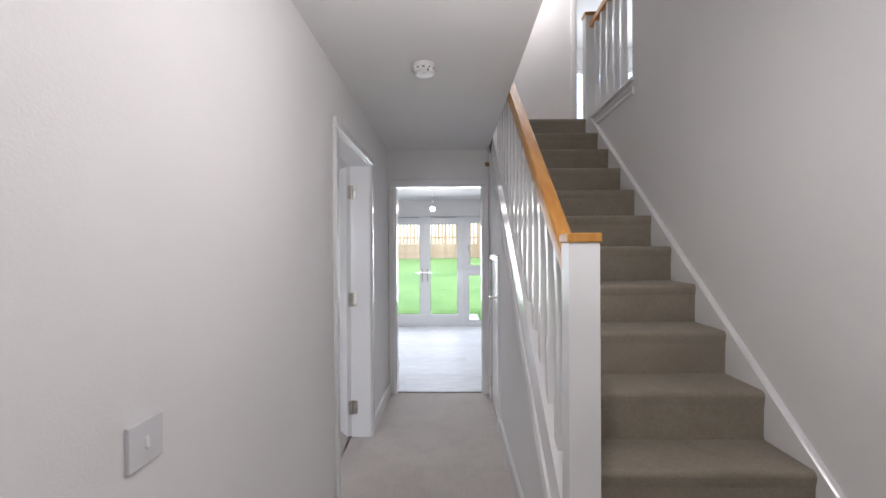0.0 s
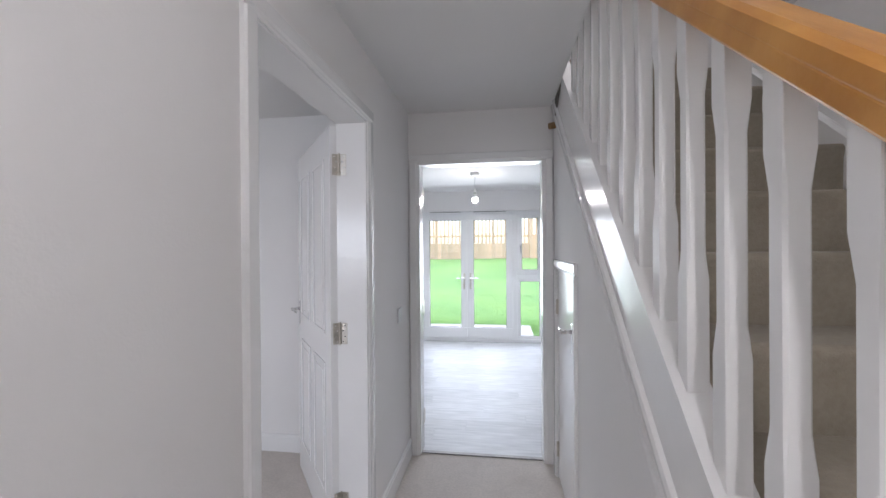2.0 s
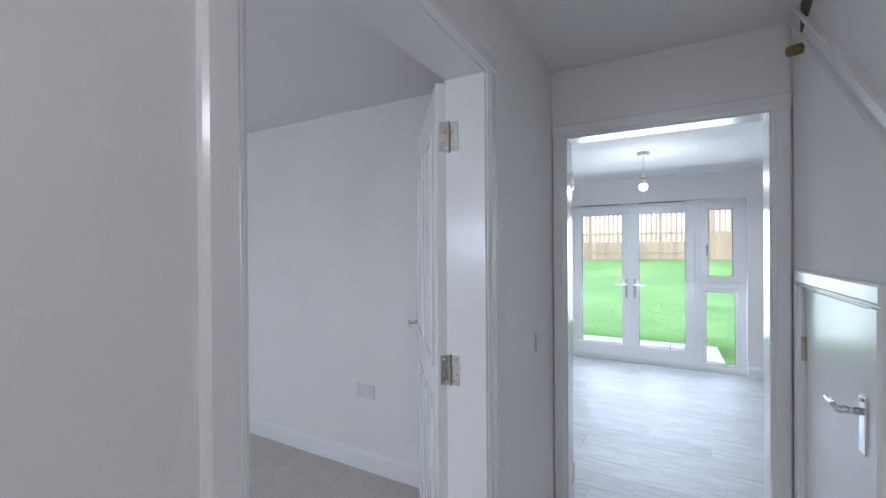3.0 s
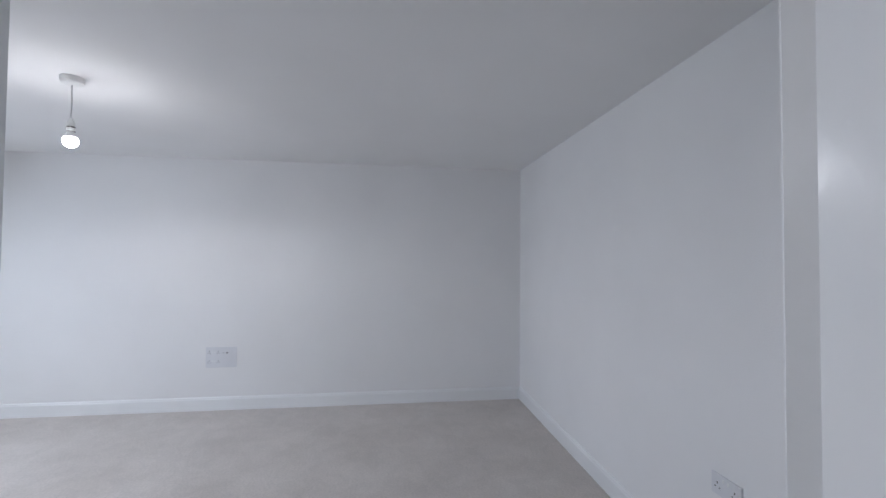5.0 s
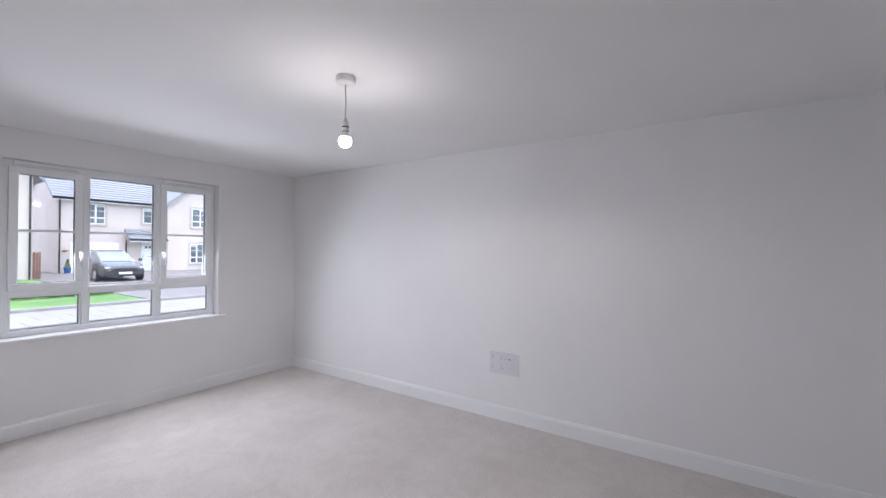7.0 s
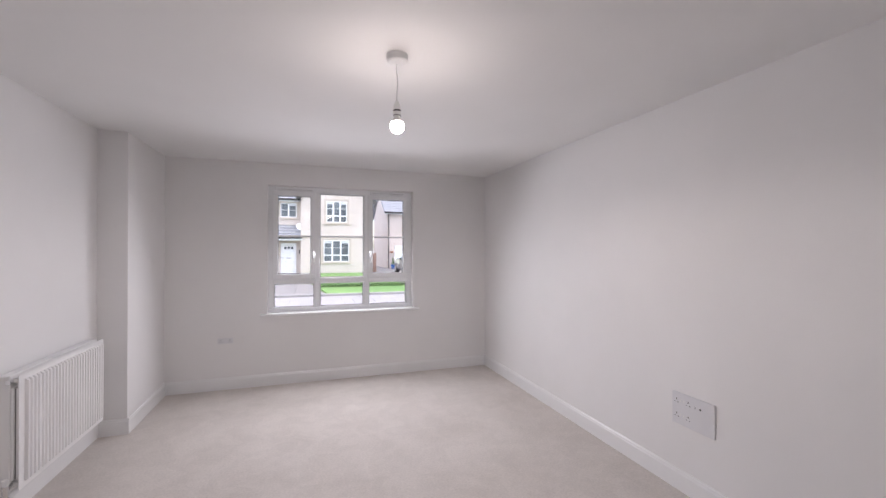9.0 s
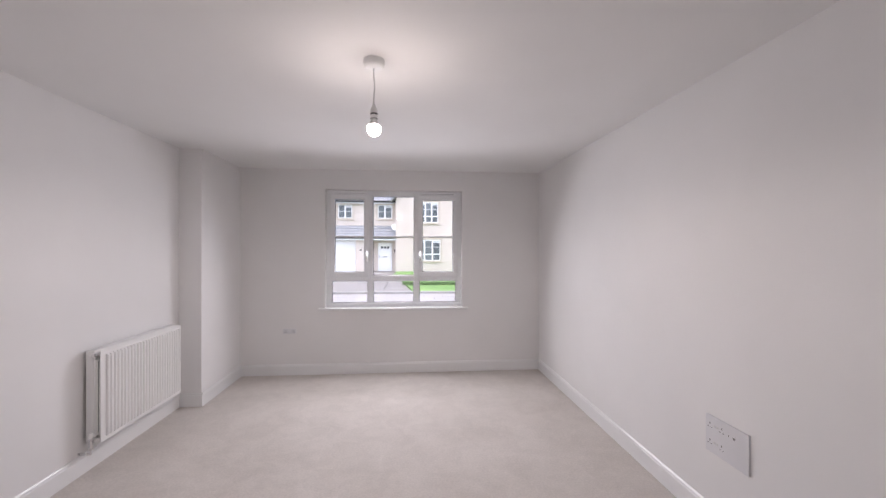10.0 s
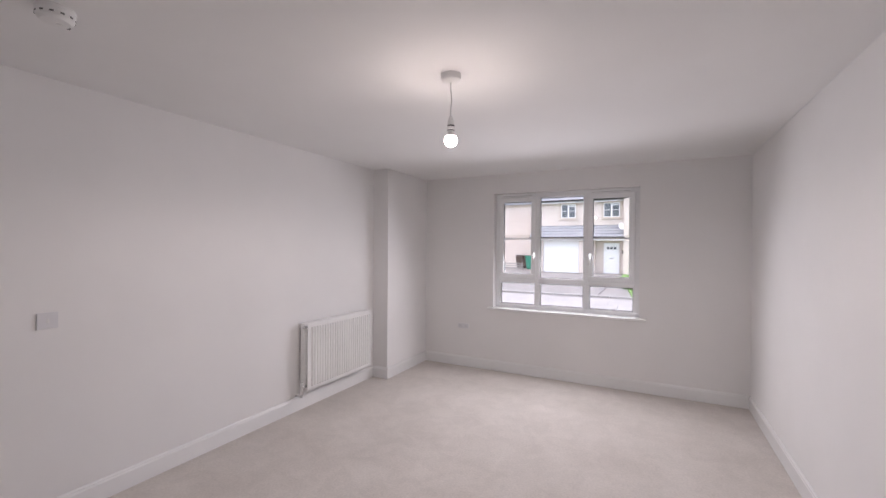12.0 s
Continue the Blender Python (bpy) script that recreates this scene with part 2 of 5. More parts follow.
def pierced(axis, at0, at1, u0, u1, z0, z1, holes=()):
    """A wall slab square to the x or y axis, with openings (u0, u1, z0, z1) cut through it."""
    us = sorted({u0, u1, *[h[0] for h in holes], *[h[1] for h in holes]})
    zs = sorted({z0, z1, *[h[2] for h in holes], *[h[3] for h in holes]})
    solid = {}
    for i in range(len(us) - 1):
        for j in range(len(zs) - 1):
            uc, zc = (us[i] + us[i + 1]) / 2, (zs[j] + zs[j + 1]) / 2
            solid[i, j] = not any(h[0] < uc < h[1] and h[2] < zc < h[3] for h in holes)
    bm, cache = bmesh.new(), {}

    def v(i, j, k):
        if (i, j, k) not in cache:
            w = at1 if k else at0
            cache[i, j, k] = bm.verts.new((w, us[i], zs[j]) if axis == "x" else (us[i], w, zs[j]))
        return cache[i, j, k]

    for (i, j), s in solid.items():
        if not s:
            continue
        for k in (0, 1):
            bm.faces.new((v(i, j, k), v(i + 1, j, k), v(i + 1, j + 1, k), v(i, j + 1, k)))
        for di, dj, e in ((-1, 0, ((i, j), (i, j + 1))), (1, 0, ((i + 1, j), (i + 1, j + 1))), (0, -1, ((i, j), (i + 1, j))), (0, 1, ((i, j + 1), (i + 1, j + 1)))):
            if not solid.get((i + di, j + dj), False):
                (a, b), (c, d) = e
                bm.faces.new((v(a, b, 0), v(c, d, 0), v(c, d, 1), v(a, b, 1)))
    return bm


def arch_profile(w):
    return [(0, 0), (w, 0), (w, 0.012), (w - 0.006, 0.018), (0.016, 0.018), (0.010, 0.013), (0.004, 0.012), (0, 0.008)]


SKIRT = [(0, 0), (0.015, 0), (0.015, 0.100), (0.011, 0.108), (0.011, 0.114), (0.004, 0.122), (0, 0.122)]


def skirting(p0, p1, out, label="white painted skirting board along the wall"):
    d = Vector((*p1, 0)) - Vector((*p0, 0))
    ob = structure("baseboard", sweep(SKIRT, (*p0, 0), (*out, 0), (0, 0, 1), d), GLOSS, label, "baseboard")
    return ob


# ---- large structure: heights and wall lines ----
H, UP, TOP = 2.355, 2.63, 4.98
HL, HR = 0.09, 1.065            # hall faces
LE, LW, LS, LN = -0.052, -3.706, -5.862, -0.07   # living room faces
SR, FRONT = 2.013, -4.78          # stair wall, front of the foyer
DN, DH = 3.33, 2.27              # dining back wall and ceiling

structure("floor_hall", box(HL - 0.155, 2.3, FRONT - 0.1, 0.03, -0.2, 0.0), HALL_CARPET, "short-pile beige carpet on the hall floor", "carpet")
structure("floor_living_room", box(LW - 0.1, LE, LS - 0.1, LN + 0.05, -0.2, 0.0), HALL_CARPET, "pale beige fitted carpet in the living room", "carpet")
structure("ceiling_hall", box(HL - 0.02, 1.056, FRONT - 0.1, 0.02, H, UP), CEIL, "smooth white painted hall ceiling", "ceiling")
structure("ceiling_living_room", box(LW - 0.1, LE + 0.02, LS - 0.1, LN + 0.02, H, UP), CEIL, "smooth white painted living room ceiling", "ceiling")
structure("ceiling_dining_room", box(-1.75, 5.2, 0.06, DN + 0.1, DH, H), CEIL, "smooth white painted dining room ceiling", "ceiling")

structure("wall_hall_west", pierced("x", LE, HL, LS - 0.3, 0.12, 0, H + 0.02, [(-1.805, -0.882, -0.01, 2.05)]), PAINT,
          "off-white painted wall with a doorway", "wall")
structure("wall_hall_north", pierced("y", 0, 0.12, HL, 2.3, 0, H, [(0.135, 1.02, -0.01, 2.03)]), PAINT, "off-white painted wall with a doorway", "wall")
structure("wall_living_west", box(LW - 0.3, LW, LS - 0.3, LN + 0.19, 0, H + 0.02), PAINT, "plain off-white painted wall", "wall")
structure("wall_living_north", box(LW, LE, LN, 0.12, 0, H + 0.02), PAINT, "plain off-white painted wall", "wall")
GZ_WALL = -0.2
WX0, WX1, WZ0, WZ1 = -2.770, -1.182, 0.757, 2.126
structure("wall_living_south", pierced("y", LS - 0.172, LS, LW, LE, GZ_WALL, H + 0.02, [(WX0, WX1, WZ0, WZ1)]), PAINT, "off-white painted wall round the window", "wall")
structure("wall_pier", box(-0.25, LE + 0.01, LS - 0.02, -4.985, 0, H + 0.01), PAINT, "off-white boxed pier in the room corner", "wall")
structure("wall_foyer_south", box(HL, SR + 0.2, FRONT - 0.15, FRONT, 0, TOP), PAINT, "plain off-white painted wall", "wall")
structure("wall_stair_east", pierced("x", SR, SR + 0.12, FRONT, 0.16, 0, TOP, [(-0.965, 0.16, UP - 0.03, TOP + 0.1)]), PAINT, "tall off-white stair wall", "wall")
structure("wall_upper_west", box(0.94, 1.056, FRONT, 1.0, UP, TOP), PAINT, "plain off-white upper wall", "wall")
structure("wall_landing_north", pierced("y", 1.0, 1.12, 0.94, 5.2, UP, TOP, [(2.19, 2.98, UP - 0.01, UP + 2.02)]), PAINT, "off-white landing wall with a doorway", "wall")
structure("wall_landing_east", box(4.4, 4.5, FRONT, 3.5, UP, TOP), PAINT, "plain off-white upper wall", "wall")
structure("wall_landing_south", box(SR + 0.12, 4.4, -3.1, -3.0, UP, TOP), PAINT, "plain off-white upper wall", "wall")
structure("wall_bedroom_west", box(1.6, 1.7, 1.12, 3.5, UP, TOP), PAINT, "plain off-white bedroom wall", "wall")
structure("wall_bedroom_north", pierced("y", 3.4, 3.65, 1.6, 4.5, UP, TOP, [(2.75, 4.15, 3.55, 4.6)]), PAINT, "off-white bedroom wall round a window", "wall")
structure("floor_landing", box(1.056, 5.2, 0.15, 3.4, H + 0.001, UP - 0.008), STAIR_CARPET_DIM, "shade-darkened taupe carpet on the upper landing", "carpet")
structure("floor_landing_east", box(SR + 0.12, 4.4, -3.0, 0.20, H + 0.1, UP - 0.001), STAIR_CARPET_DIM, "shade-darkened taupe carpet on the upper landing", "carpet")
structure("ceiling_upper", box(0.94, 5.2, FRONT - 0.15, 3.65, TOP, TOP + 0.2), CEIL, "white painted upper ceiling", "ceiling")
structure("roof_slab", box(LW - 0.3, 0.94, LS - 0.3, 3.65, UP, UP + 0.15), VOID, "closed floor void above the ground floor", "floor")

FX0, FX1, FZ1 = -0.50, 1.385, 1.975
structure("wall_dining_north", pierced("y", DN, DN + 0.172, -1.9, 5.2, -0.2, UP, [(FX0, FX1, -0.005, FZ1)]), PAINT, "off-white wall round the garden doors", "wall")
structure("wall_dining_west", box(-1.9, -1.75, 0.12, DN, 0, UP), PAINT, "plain off-white dining room wall", "wall")
structure("wall_dining_east", box(5.05, 5.2, 0.12, DN, 0, UP), PAINT, "plain off-white kitchen wall", "wall")
structure("wall_dining_south", box(2.3, 5.2, 0, 0.12, 0, UP), PAINT, "plain off-white kitchen wall", "wall")

# skirting boards
skirting((HL, -4.78), (HL, -1.846), (1, 0))
skirting((HL, -0.841), (HL, 0.0), (1, 0))
skirting((LW, LS), (LW, LN), (1, 0))
skirting((LW + 0.015, LS), (-0.25, LS), (0, 1))
skirting((-0.25, LS + 0.015), (-0.25, -4.985), (-1, 0))
skirting((-0.265, -4.985), (LE - 0.015, -4.985), (0, 1))
skirting((LE, -4.985), (LE, -1.846), (-1, 0))
skirting((LE, -0.841), (LE, LN), (-1, 0))
skirting((LW + 0.015, LN), (LE - 0.015, LN), (0, -1))
skirting((FX1 + 0.004, DN), (5.0, DN), (0, -1))
skirting((-1.75, DN), (FX0 - 0.004, DN), (0, -1))

# ---- doorways: linings, architraves, doors ----


def doorway(name, axis, face0, face1, u0, u1, top, label, z0=0.0):
    """Lining round an opening and architraves on both faces. u0, u1: clear opening."""
    t = thing(name, ((face0 + face1) / 2, (u0 + u1) / 2, 0) if axis == "x" else ((u0 + u1) / 2, (face0 + face1) / 2, 0), label, "door frame", kind="structure")

    def bx(ua, ub, wa, wb, za, zb, bevel=0.002):
        return box(wa, wb, ua, ub, za, zb, bevel) if axis == "x" else box(ua, ub, wa, wb, za, zb, bevel)

    lo, hi = min(face0, face1) - 0.003, max(face0, face1) + 0.003
    part("lining", bx(u0 - 0.03, u0, lo, hi, z0, top + 0.03), GLOSS, t)
    part("lining", bx(u1, u1 + 0.03, lo, hi, z0, top + 0.03), GLOSS, t)
    part("lining", bx(u0, u1, lo, hi, top, top + 0.03), GLOSS, t)
    w = 0.062
    for face, out in ((lo + 0.003, -1), (hi - 0.003, 1)):
        o = Vector((out, 0, 0)) if axis == "x" else Vector((0, out, 0))
        u = Vector((0, 1, 0)) if axis == "x" else Vector((1, 0, 0))

        def at(uu, zz):
            return Vector((face, uu, zz)) if axis == "x" else Vector((uu, face, zz))

        part("architrave", sweep(arch_profile(w), at(u0 - 0.008, z0), -u, o, (0, 0, top + 0.008 - z0)), GLOSS, t)
        part("architrave", sweep(arch_profile(w), at(u1 + 0.008, z0), u, o, (0, 0, top + 0.008 - z0)), GLOSS, t)
        part("architrave", sweep(arch_profile(w), at(u0 - 0.008 - w, top + 0.008), (0, 0, 1), o, u * (u1 - u0 + 0.016 + 2 * w)), GLOSS, t)
    return t


def lever(parent, x, y, z, out, point):
    """Chrome lever on a round-ended plate; out: +1 or -1 along y; point: way of the lever along x."""
    pl = part("handle_plate", box(x - 0.022, x + 0.022, y, y + out * 0.009, z - 0.075, z + 0.075, 0.003), CHROME, parent, "chrome handle plate")
    bm = tube((x, y, z + 0.02), (x, y + out * 0.05, z + 0.02), 0.010)
    tube((x - point * 0.006, y + out * 0.048, z + 0.02), (x + point * 0.075, y + out * 0.052, z + 0.022), 0.010, 0.008, bm=bm)
    tube((x + point * 0.075, y + out * 0.052, z + 0.022), (x + point * 0.115, y + out * 0.046, z + 0.016), 0.008, 0.007, bm=bm)
    part("handle", bm, CHROME, pl, "chrome lever handle", True)


def panel_door(name, m, width, height, label):
    """A moulded panel door, built from its hinge line along -x and turned into place."""
    d = thing(name, (0, 0, 0), label, "door")
    th = 0.04
    bm = box(-width, 0, -th, 0, 0, height, 0.002)
    leaf = part("leaf", bm, GLOSS, d)
    # raised mouldings of four panels on each face, stiles between them
    for face, out in ((-th, -1), (0, 1)):
        for x0, x1 in ((-width + 0.11, -width / 2 - 0.05), (-width / 2 + 0.05, -0.11)):
            for z0, z1 in ((0.20, 0.86), (1.00, height - 0.14)):
                bm = bmesh.new()
                for a, b, c, e in ((x0, x1, z0, z0 + 0.018), (x0, x1, z1 - 0.018, z1), (x0, x0 + 0.018, z0 + 0.018, z1 - 0.018), (x1 - 0.018, x1, z0 + 0.018, z1 - 0.018)):
                    box(a, b, face - 0.001 * out, face + 0.007 * out, c, e, 0.003, bm)
                box(x0 + 0.045, x1 - 0.045, face - 0.001 * out, face + 0.005 * out, z0 + 0.045, z1 - 0.045, 0.004, bm)
                part("panel_moulding", bm, GLOSS, leaf)
        lever(leaf, -width + 0.06, face, 1.02, out, 1)
    d.matrix_basis = m
    return d


def hinge(m, bend=180, label="satin nickel butt hinge with screws"):
    """Knuckle on the z axis; one leaf along x facing -y, the other turned from it by bend degrees."""
    h = thing("hinge", (0, 0, 0), label, "hinge", "door hinges")
    for turn, s in ((0, 1), (bend - 180, -1)):
        rot = pose(0, 0, 0, 0, 0, turn)
        bm = box(s * 0.003, s * 0.034, -0.0008, 0.0014, -0.05, 0.05, 0.0006)
        bmesh.ops.transform(bm, matrix=rot, verts=bm.verts)
        lf = part("hinge_leaf", bm, NICKEL, h)
        for i, z in enumerate((-0.038, -0.014, 0.014, 0.038)):
            x = s * (0.014 + 0.010 * (i % 2))
            bm = tube((x, -0.0022, z), (x, 0.0, z), 0.0036, n=8)
            bmesh.ops.transform(bm, matrix=rot, verts=bm.verts)
            part("screw", bm, CHROME, lf)
    kn = bmesh.new()
    for i in range(5):
        tube((0, -0.003, -0.05 + i * 0.02 + 0.0006), (0, -0.003, -0.03 + i * 0.02 - 0.0006), 0.0058, n=12, bm=kn)
    part("knuckle", kn, NICKEL, h)
    part("pin_tip", tube((0, -0.003, -0.054), (0, -0.003, 0.054), 0.004, n=10), NICKEL, h)
    h.matrix_basis = m
    return h


doorway("door_frame_1", "x", LE, HL, -1.775, -0.912, 2.02, "white painted lining and architrave of a doorway")
doorway("door_frame_2", "y", 0.0, 0.12, 0.165, 0.99, 2.0, "white painted lining and architrave of a doorway")

# living room door, swung well past square into the room; hinges face the hall
ANG = 53
panel_door("panel_door", pose(LE + 0.003, -0.908, 0.006, 0, 0, -ANG), 0.856, 2.006, "white moulded panel door standing wide open into the room")
for z in (0.222, 1.026, 1.825):
    hinge(pose(LE + 0.012, -0.9135, z, 0, 0, 0), 180 + 90 - ANG)

# dining room door, folded back behind the wall
panel_door("panel_door", pose(0.150, 0.175, 0.006, 0, 0, -25), 0.80, 1.985, "white moulded panel door folded back against the wall")
for z in (0.22, 1.0, 1.80):
    hinge(pose(0.1662, 0.122, z, 0, 0, -90))
structure("threshold", box(0.165, 0.99, 0.02, 0.055, 0.0, 0.008, 0.003), STRIP, "thin metal threshold strip between carpet and vinyl", "threshold")

# ---- stairs ----
RISE, GO, Y7 = 0.2014, 0.237, -1.53


def nose_y(k):
    return Y7 + (k - 7) * GO


def nose_z(y):
    return RISE * ((y - Y7) / GO + 7)


def pitch_z(y):
    """Line that the handrail and the foot of the outer string follow."""
    return 0.8058 * (y + 1.396) + 1.4175


SX0, SX1 = 1.108, 1.991
stairs = thing("staircase", (1.6, nose_y(1), 0), "straight staircase with shade-darkened taupe carpet and white strings", "stairs")
arc = [(0.026 - 0.022 * math.cos(a) - 0.004, -0.022 + 0.022 * math.sin(a)) for a in [i * math.pi / 12 for i in range(0, 7)]]
for k in range(1, 14):
    y0, z0, z1 = nose_y(k), (k - 1) * RISE, k * RISE
    prof = [(0.010, z0 - 0.001 if k > 1 else z0), (0.007, z1 - 0.060), (0.002, z1 - 0.040), (0.0, z1 - 0.024)] + [(a, z1 + b) for a, b in arc] + [(GO + 0.06, z1), (GO + 0.06, z0)]
    part("step", sweep(prof, (SX0, y0 + 0.011, 0), (0, 1, 0), (0, 0, 1), (SX1 - SX0, 0, 0)), STAIR_CARPET_DIM, stairs)
# wall string: board along the stair wall, moulded top edge
ya, yb = nose_y(1) - 0.03, nose_y(13) - 0.02
lift = 0.004
part("wall_string", sweep([(ya, 0.0), (ya, nose_z(ya) + lift), (yb, nose_z(yb) + lift), (yb, nose_z(yb) - 0.3)], (SX1 - 0.002, 0, 0), (0, 1, 0), (0, 0, 1), (SR - SX1 - 0.001, 0, 0)), GLOSS, stairs)
n = Vector((0, -RISE, GO)).normalized()
d = Vector((0, yb - ya, nose_z(yb) - nose_z(ya)))
part("string_moulding", sweep([(0, 0), (0.026, 0), (0.026, 0.005), (0.018, 0.011), (0.008, 0.014), (0, 0.014)], (SR, ya, nose_z(ya) + lift), (-1, 0, 0), n, d), GLOSS, stairs)
# outer string towards the hall, with a moulding under it
OSX = 1.058
yc, yd = -2.60, 0.0
up_, dn_ = 0.035, 0.10
part("outer_string", sweep([(yc, pitch_z(yc) - dn_), (yc, nose_z(yc) + up_), (yd + 0.12, nose_z(yd + 0.12) + up_), (yd + 0.12, pitch_z(yd + 0.12) - dn_)], (OSX, 0, 0), (0, 1, 0), (0, 0, 1), (SX0 + 0.022 - OSX, 0, 0)), GLOSS, stairs)
d2 = Vector((0, -0.02 - yc, pitch_z(-0.02) - pitch_z(yc)))
part("string_moulding", sweep([(0, 0), (0.014, 0.002), (0.020, 0.010), (0.016, 0.020), (0.010, 0.026), (0.010, 0.055), (0.016, 0.062), (0.022, 0.072), (0.018, 0.082), (0.004, 0.088), (0, 0.088)], (HR, yc, pitch_z(yc) - 0.192), (-1, 0, 0), n, d2), GLOSS, stairs)
# spandrel wall with the cupboard doorway
CY0, CY1, CZ = -0.752, -0.168, 1.285
structure("wall_spandrel", sweep([(-2.6, 0), (CY0 - 0.03, 0), (CY0 - 0.03, CZ + 0.03), (CY1 + 0.03, CZ + 0.03), (CY1 + 0.03, 0), (-0.002, 0), (-0.002, H - 0.002), (0.0 - 0.06, pitch_z(-0.06) - dn_ - 0.05), (-2.6, pitch_z(-2.6) - dn_ + 0.01)],
                                 (HR, 0, 0), (0, 1, 0), (0, 0, 1), (0.05, 0, 0)), PAINT, "off-white panelled wall under the stairs", "wall")
skirting((HR, -2.6), (HR, CY0 - 0.075), (-1, 0))
skirting((HR, CY1 + 0.07), (HR, -0.02), (-1, 0))

cup = thing("cupboard_door", (HR, (CY0 + CY1) / 2, 0), "low white cupboard door under the stairs, closed", "door")
part("lining", box(HR - 0.002, HR + 0.06, CY0 - 0.028, CY0, 0, CZ + 0.028), GLOSS, cup)
part("lining", box(HR - 0.002, HR + 0.06, CY1, CY1 + 0.028, 0, CZ + 0.028), GLOSS, cup)
part("lining", box(HR - 0.002, HR + 0.06, CY0, CY1, CZ, CZ + 0.028), GLOSS, cup)
for s, y in ((-1, CY0 - 0.006), (1, CY1 + 0.006)):
    part("architrave", sweep(arch_profile(0.06), (HR, y, 0), (0, s, 0), (-1, 0, 0), (0, 0, CZ + 0.006)), GLOSS, cup)
part("architrave", sweep(arch_profile(0.06), (HR, CY0 - 0.066, CZ + 0.006), (0, 0, 1), (-1, 0, 0), (0, CY1 - CY0 + 0.132, 0)), GLOSS, cup)
leaf = part("leaf", box(HR + 0.002, HR + 0.04, CY0 + 0.003, CY1 - 0.003, 0.008, CZ - 0.003, 0.002), GLOSS, cup)
pl = part("handle_plate", box(HR - 0.007, HR + 0.004, CY0 + 0.04, CY0 + 0.082, 0.90, 1.05, 0.003), CHROME, leaf, "chrome handle plate")
bm = tube((HR - 0.005, CY0 + 0.061, 1.01), (HR - 0.055, CY0 + 0.061, 1.01), 0.010)
tube((HR - 0.052, CY0 + 0.055, 1.01), (HR - 0.055, CY0 + 0.135, 1.013), 0.010, 0.008, bm=bm)
tube((HR - 0.055, CY0 + 0.135, 1.013), (HR - 0.046, CY0 + 0.18, 1.007), 0.008, 0.007, bm=bm)
part("handle", bm, CHROME, pl, "chrome lever handle", True)
for z in (0.18, 1.06):
    bm = tube((HR - 0.006, CY1 - 0.001, z - 0.045), (HR - 0.006, CY1 - 0.001, z + 0.045), 0.007, n=12)
    box(HR - 0.0015, HR + 0.003, CY1 - 0.014, CY1 + 0.010, z - 0.045, z + 0.045, 0.0, bm)
    part("hinge", bm, NICKEL, cup, "nickel butt hinge")

# balustrade
bal = thing("balustrade", (1.10, -2.64, 0), "white spindle balustrade with oak handrail and capped newel post", "balustrade")
NX0, NX1, NY0, NY1, NZ = 1.055, 1.150, -2.690, -2.602, 1.42
newel = part("newel_post", box(NX0, NX1, NY0, NY1, 0.0, NZ, 0.004, seg=2), GLOSS, bal)
capm = box(NX0 - 0.005, NX1 + 0.005, NY0 - 0.006, NY1 + 0.006, NZ, NZ + 0.029, 0.006, seg=3)
part("newel_cap", capm, OAK, newel, "oak newel cap")
BX = 1.100


def rail_z(y):
    """Underside of the handrail."""
    return pitch_z(y) + 0.854 + 0.016 * (y + 2.6)


ye = -0.86
rail_prof = [(-0.032, 0.0), (0.032, 0.0), (0.035, 0.004), (0.035, 0.026), (0.0343, 0.028), (0.035, 0.030), (0.034, 0.050), (0.026, 0.059), (-0.026, 0.059), (-0.034, 0.050), (-0.035, 0.030), (-0.0343, 0.028), (-0.035, 0.026), (-0.035, 0.004)]
part("handrail", sweep([(0.88 * u, v) for u, v in rail_prof], (BX - 0.008, NY1 - 0.005, rail_z(NY1 - 0.005)), (1, 0, 0), n, Vector((0, ye - NY1, rail_z(ye) - rail_z(NY1)))), OAK, bal, "oak handrail")


def baluster(x, y, zb, zt, parent, b=0.0210, s=0.0178):
    """Square stop-chamfered spindle: full square at both ends, slimmer and eight-sided between."""
    bm = bmesh.new()

    def ring(half, c, z):
        pts = [(-half, -half + c), (-half + c, -half), (half - c, -half), (half, -half + c), (half, half - c), (half - c, half), (-half + c, half), (-half, half - c)]
        return [bm.verts.new((x + p, y + q, z)) for p, q in pts]

    e = 0.0012
    rings = [ring(b, e, zb), ring(b, e, zb + 0.235), ring(s, s * 0.27, zb + 0.290), ring(s, s * 0.27, zt - 0.19), ring(b, e, zt - 0.135), ring(b, e, zt)]
    for r0, r1 in zip(rings, rings[1:]):
        for i in range(8):
            bm.faces.new((r0[i], r0[(i + 1) % 8], r1[(i + 1) % 8], r1[i]))
    bm.faces.new(rings[0])
    bm.faces.new(rings[-1])
    return part("baluster", bm, GLOSS, parent)


y = -2.426
while y < -0.35:
    zt = min(rail_z(y) + 0.02, 2.75)
    zb = nose_z(y) + up_ - 0.03
    if zt - zb > 0.45:
        baluster(BX, y, zb, zt, bal)
    y += 0.139

# dark sheet painted as the unlit gap where the string passes the ceiling, and a timber plug
structure("trim", sweep([(-0.40, H - 0.012), (-0.16, H - 0.14), (-0.18, H - 0.012)], (HR - 0.012, 0, 0), (0, 1, 0), (0, 0, 1), (0.006, 0, 0)), VOID, "dark sheet standing in for an unlit gap beside the stair string", "trim")
plug = thing("timber_block", (1.045, -0.16, 2.16), "short offcut of bare timber fixed to the wall", "timber block")
part("block", tube((HR - 0.045, -0.162, 2.178), (HR + 0.002, -0.150, 2.190), 0.020, n=8), RAWWOOD, plug)

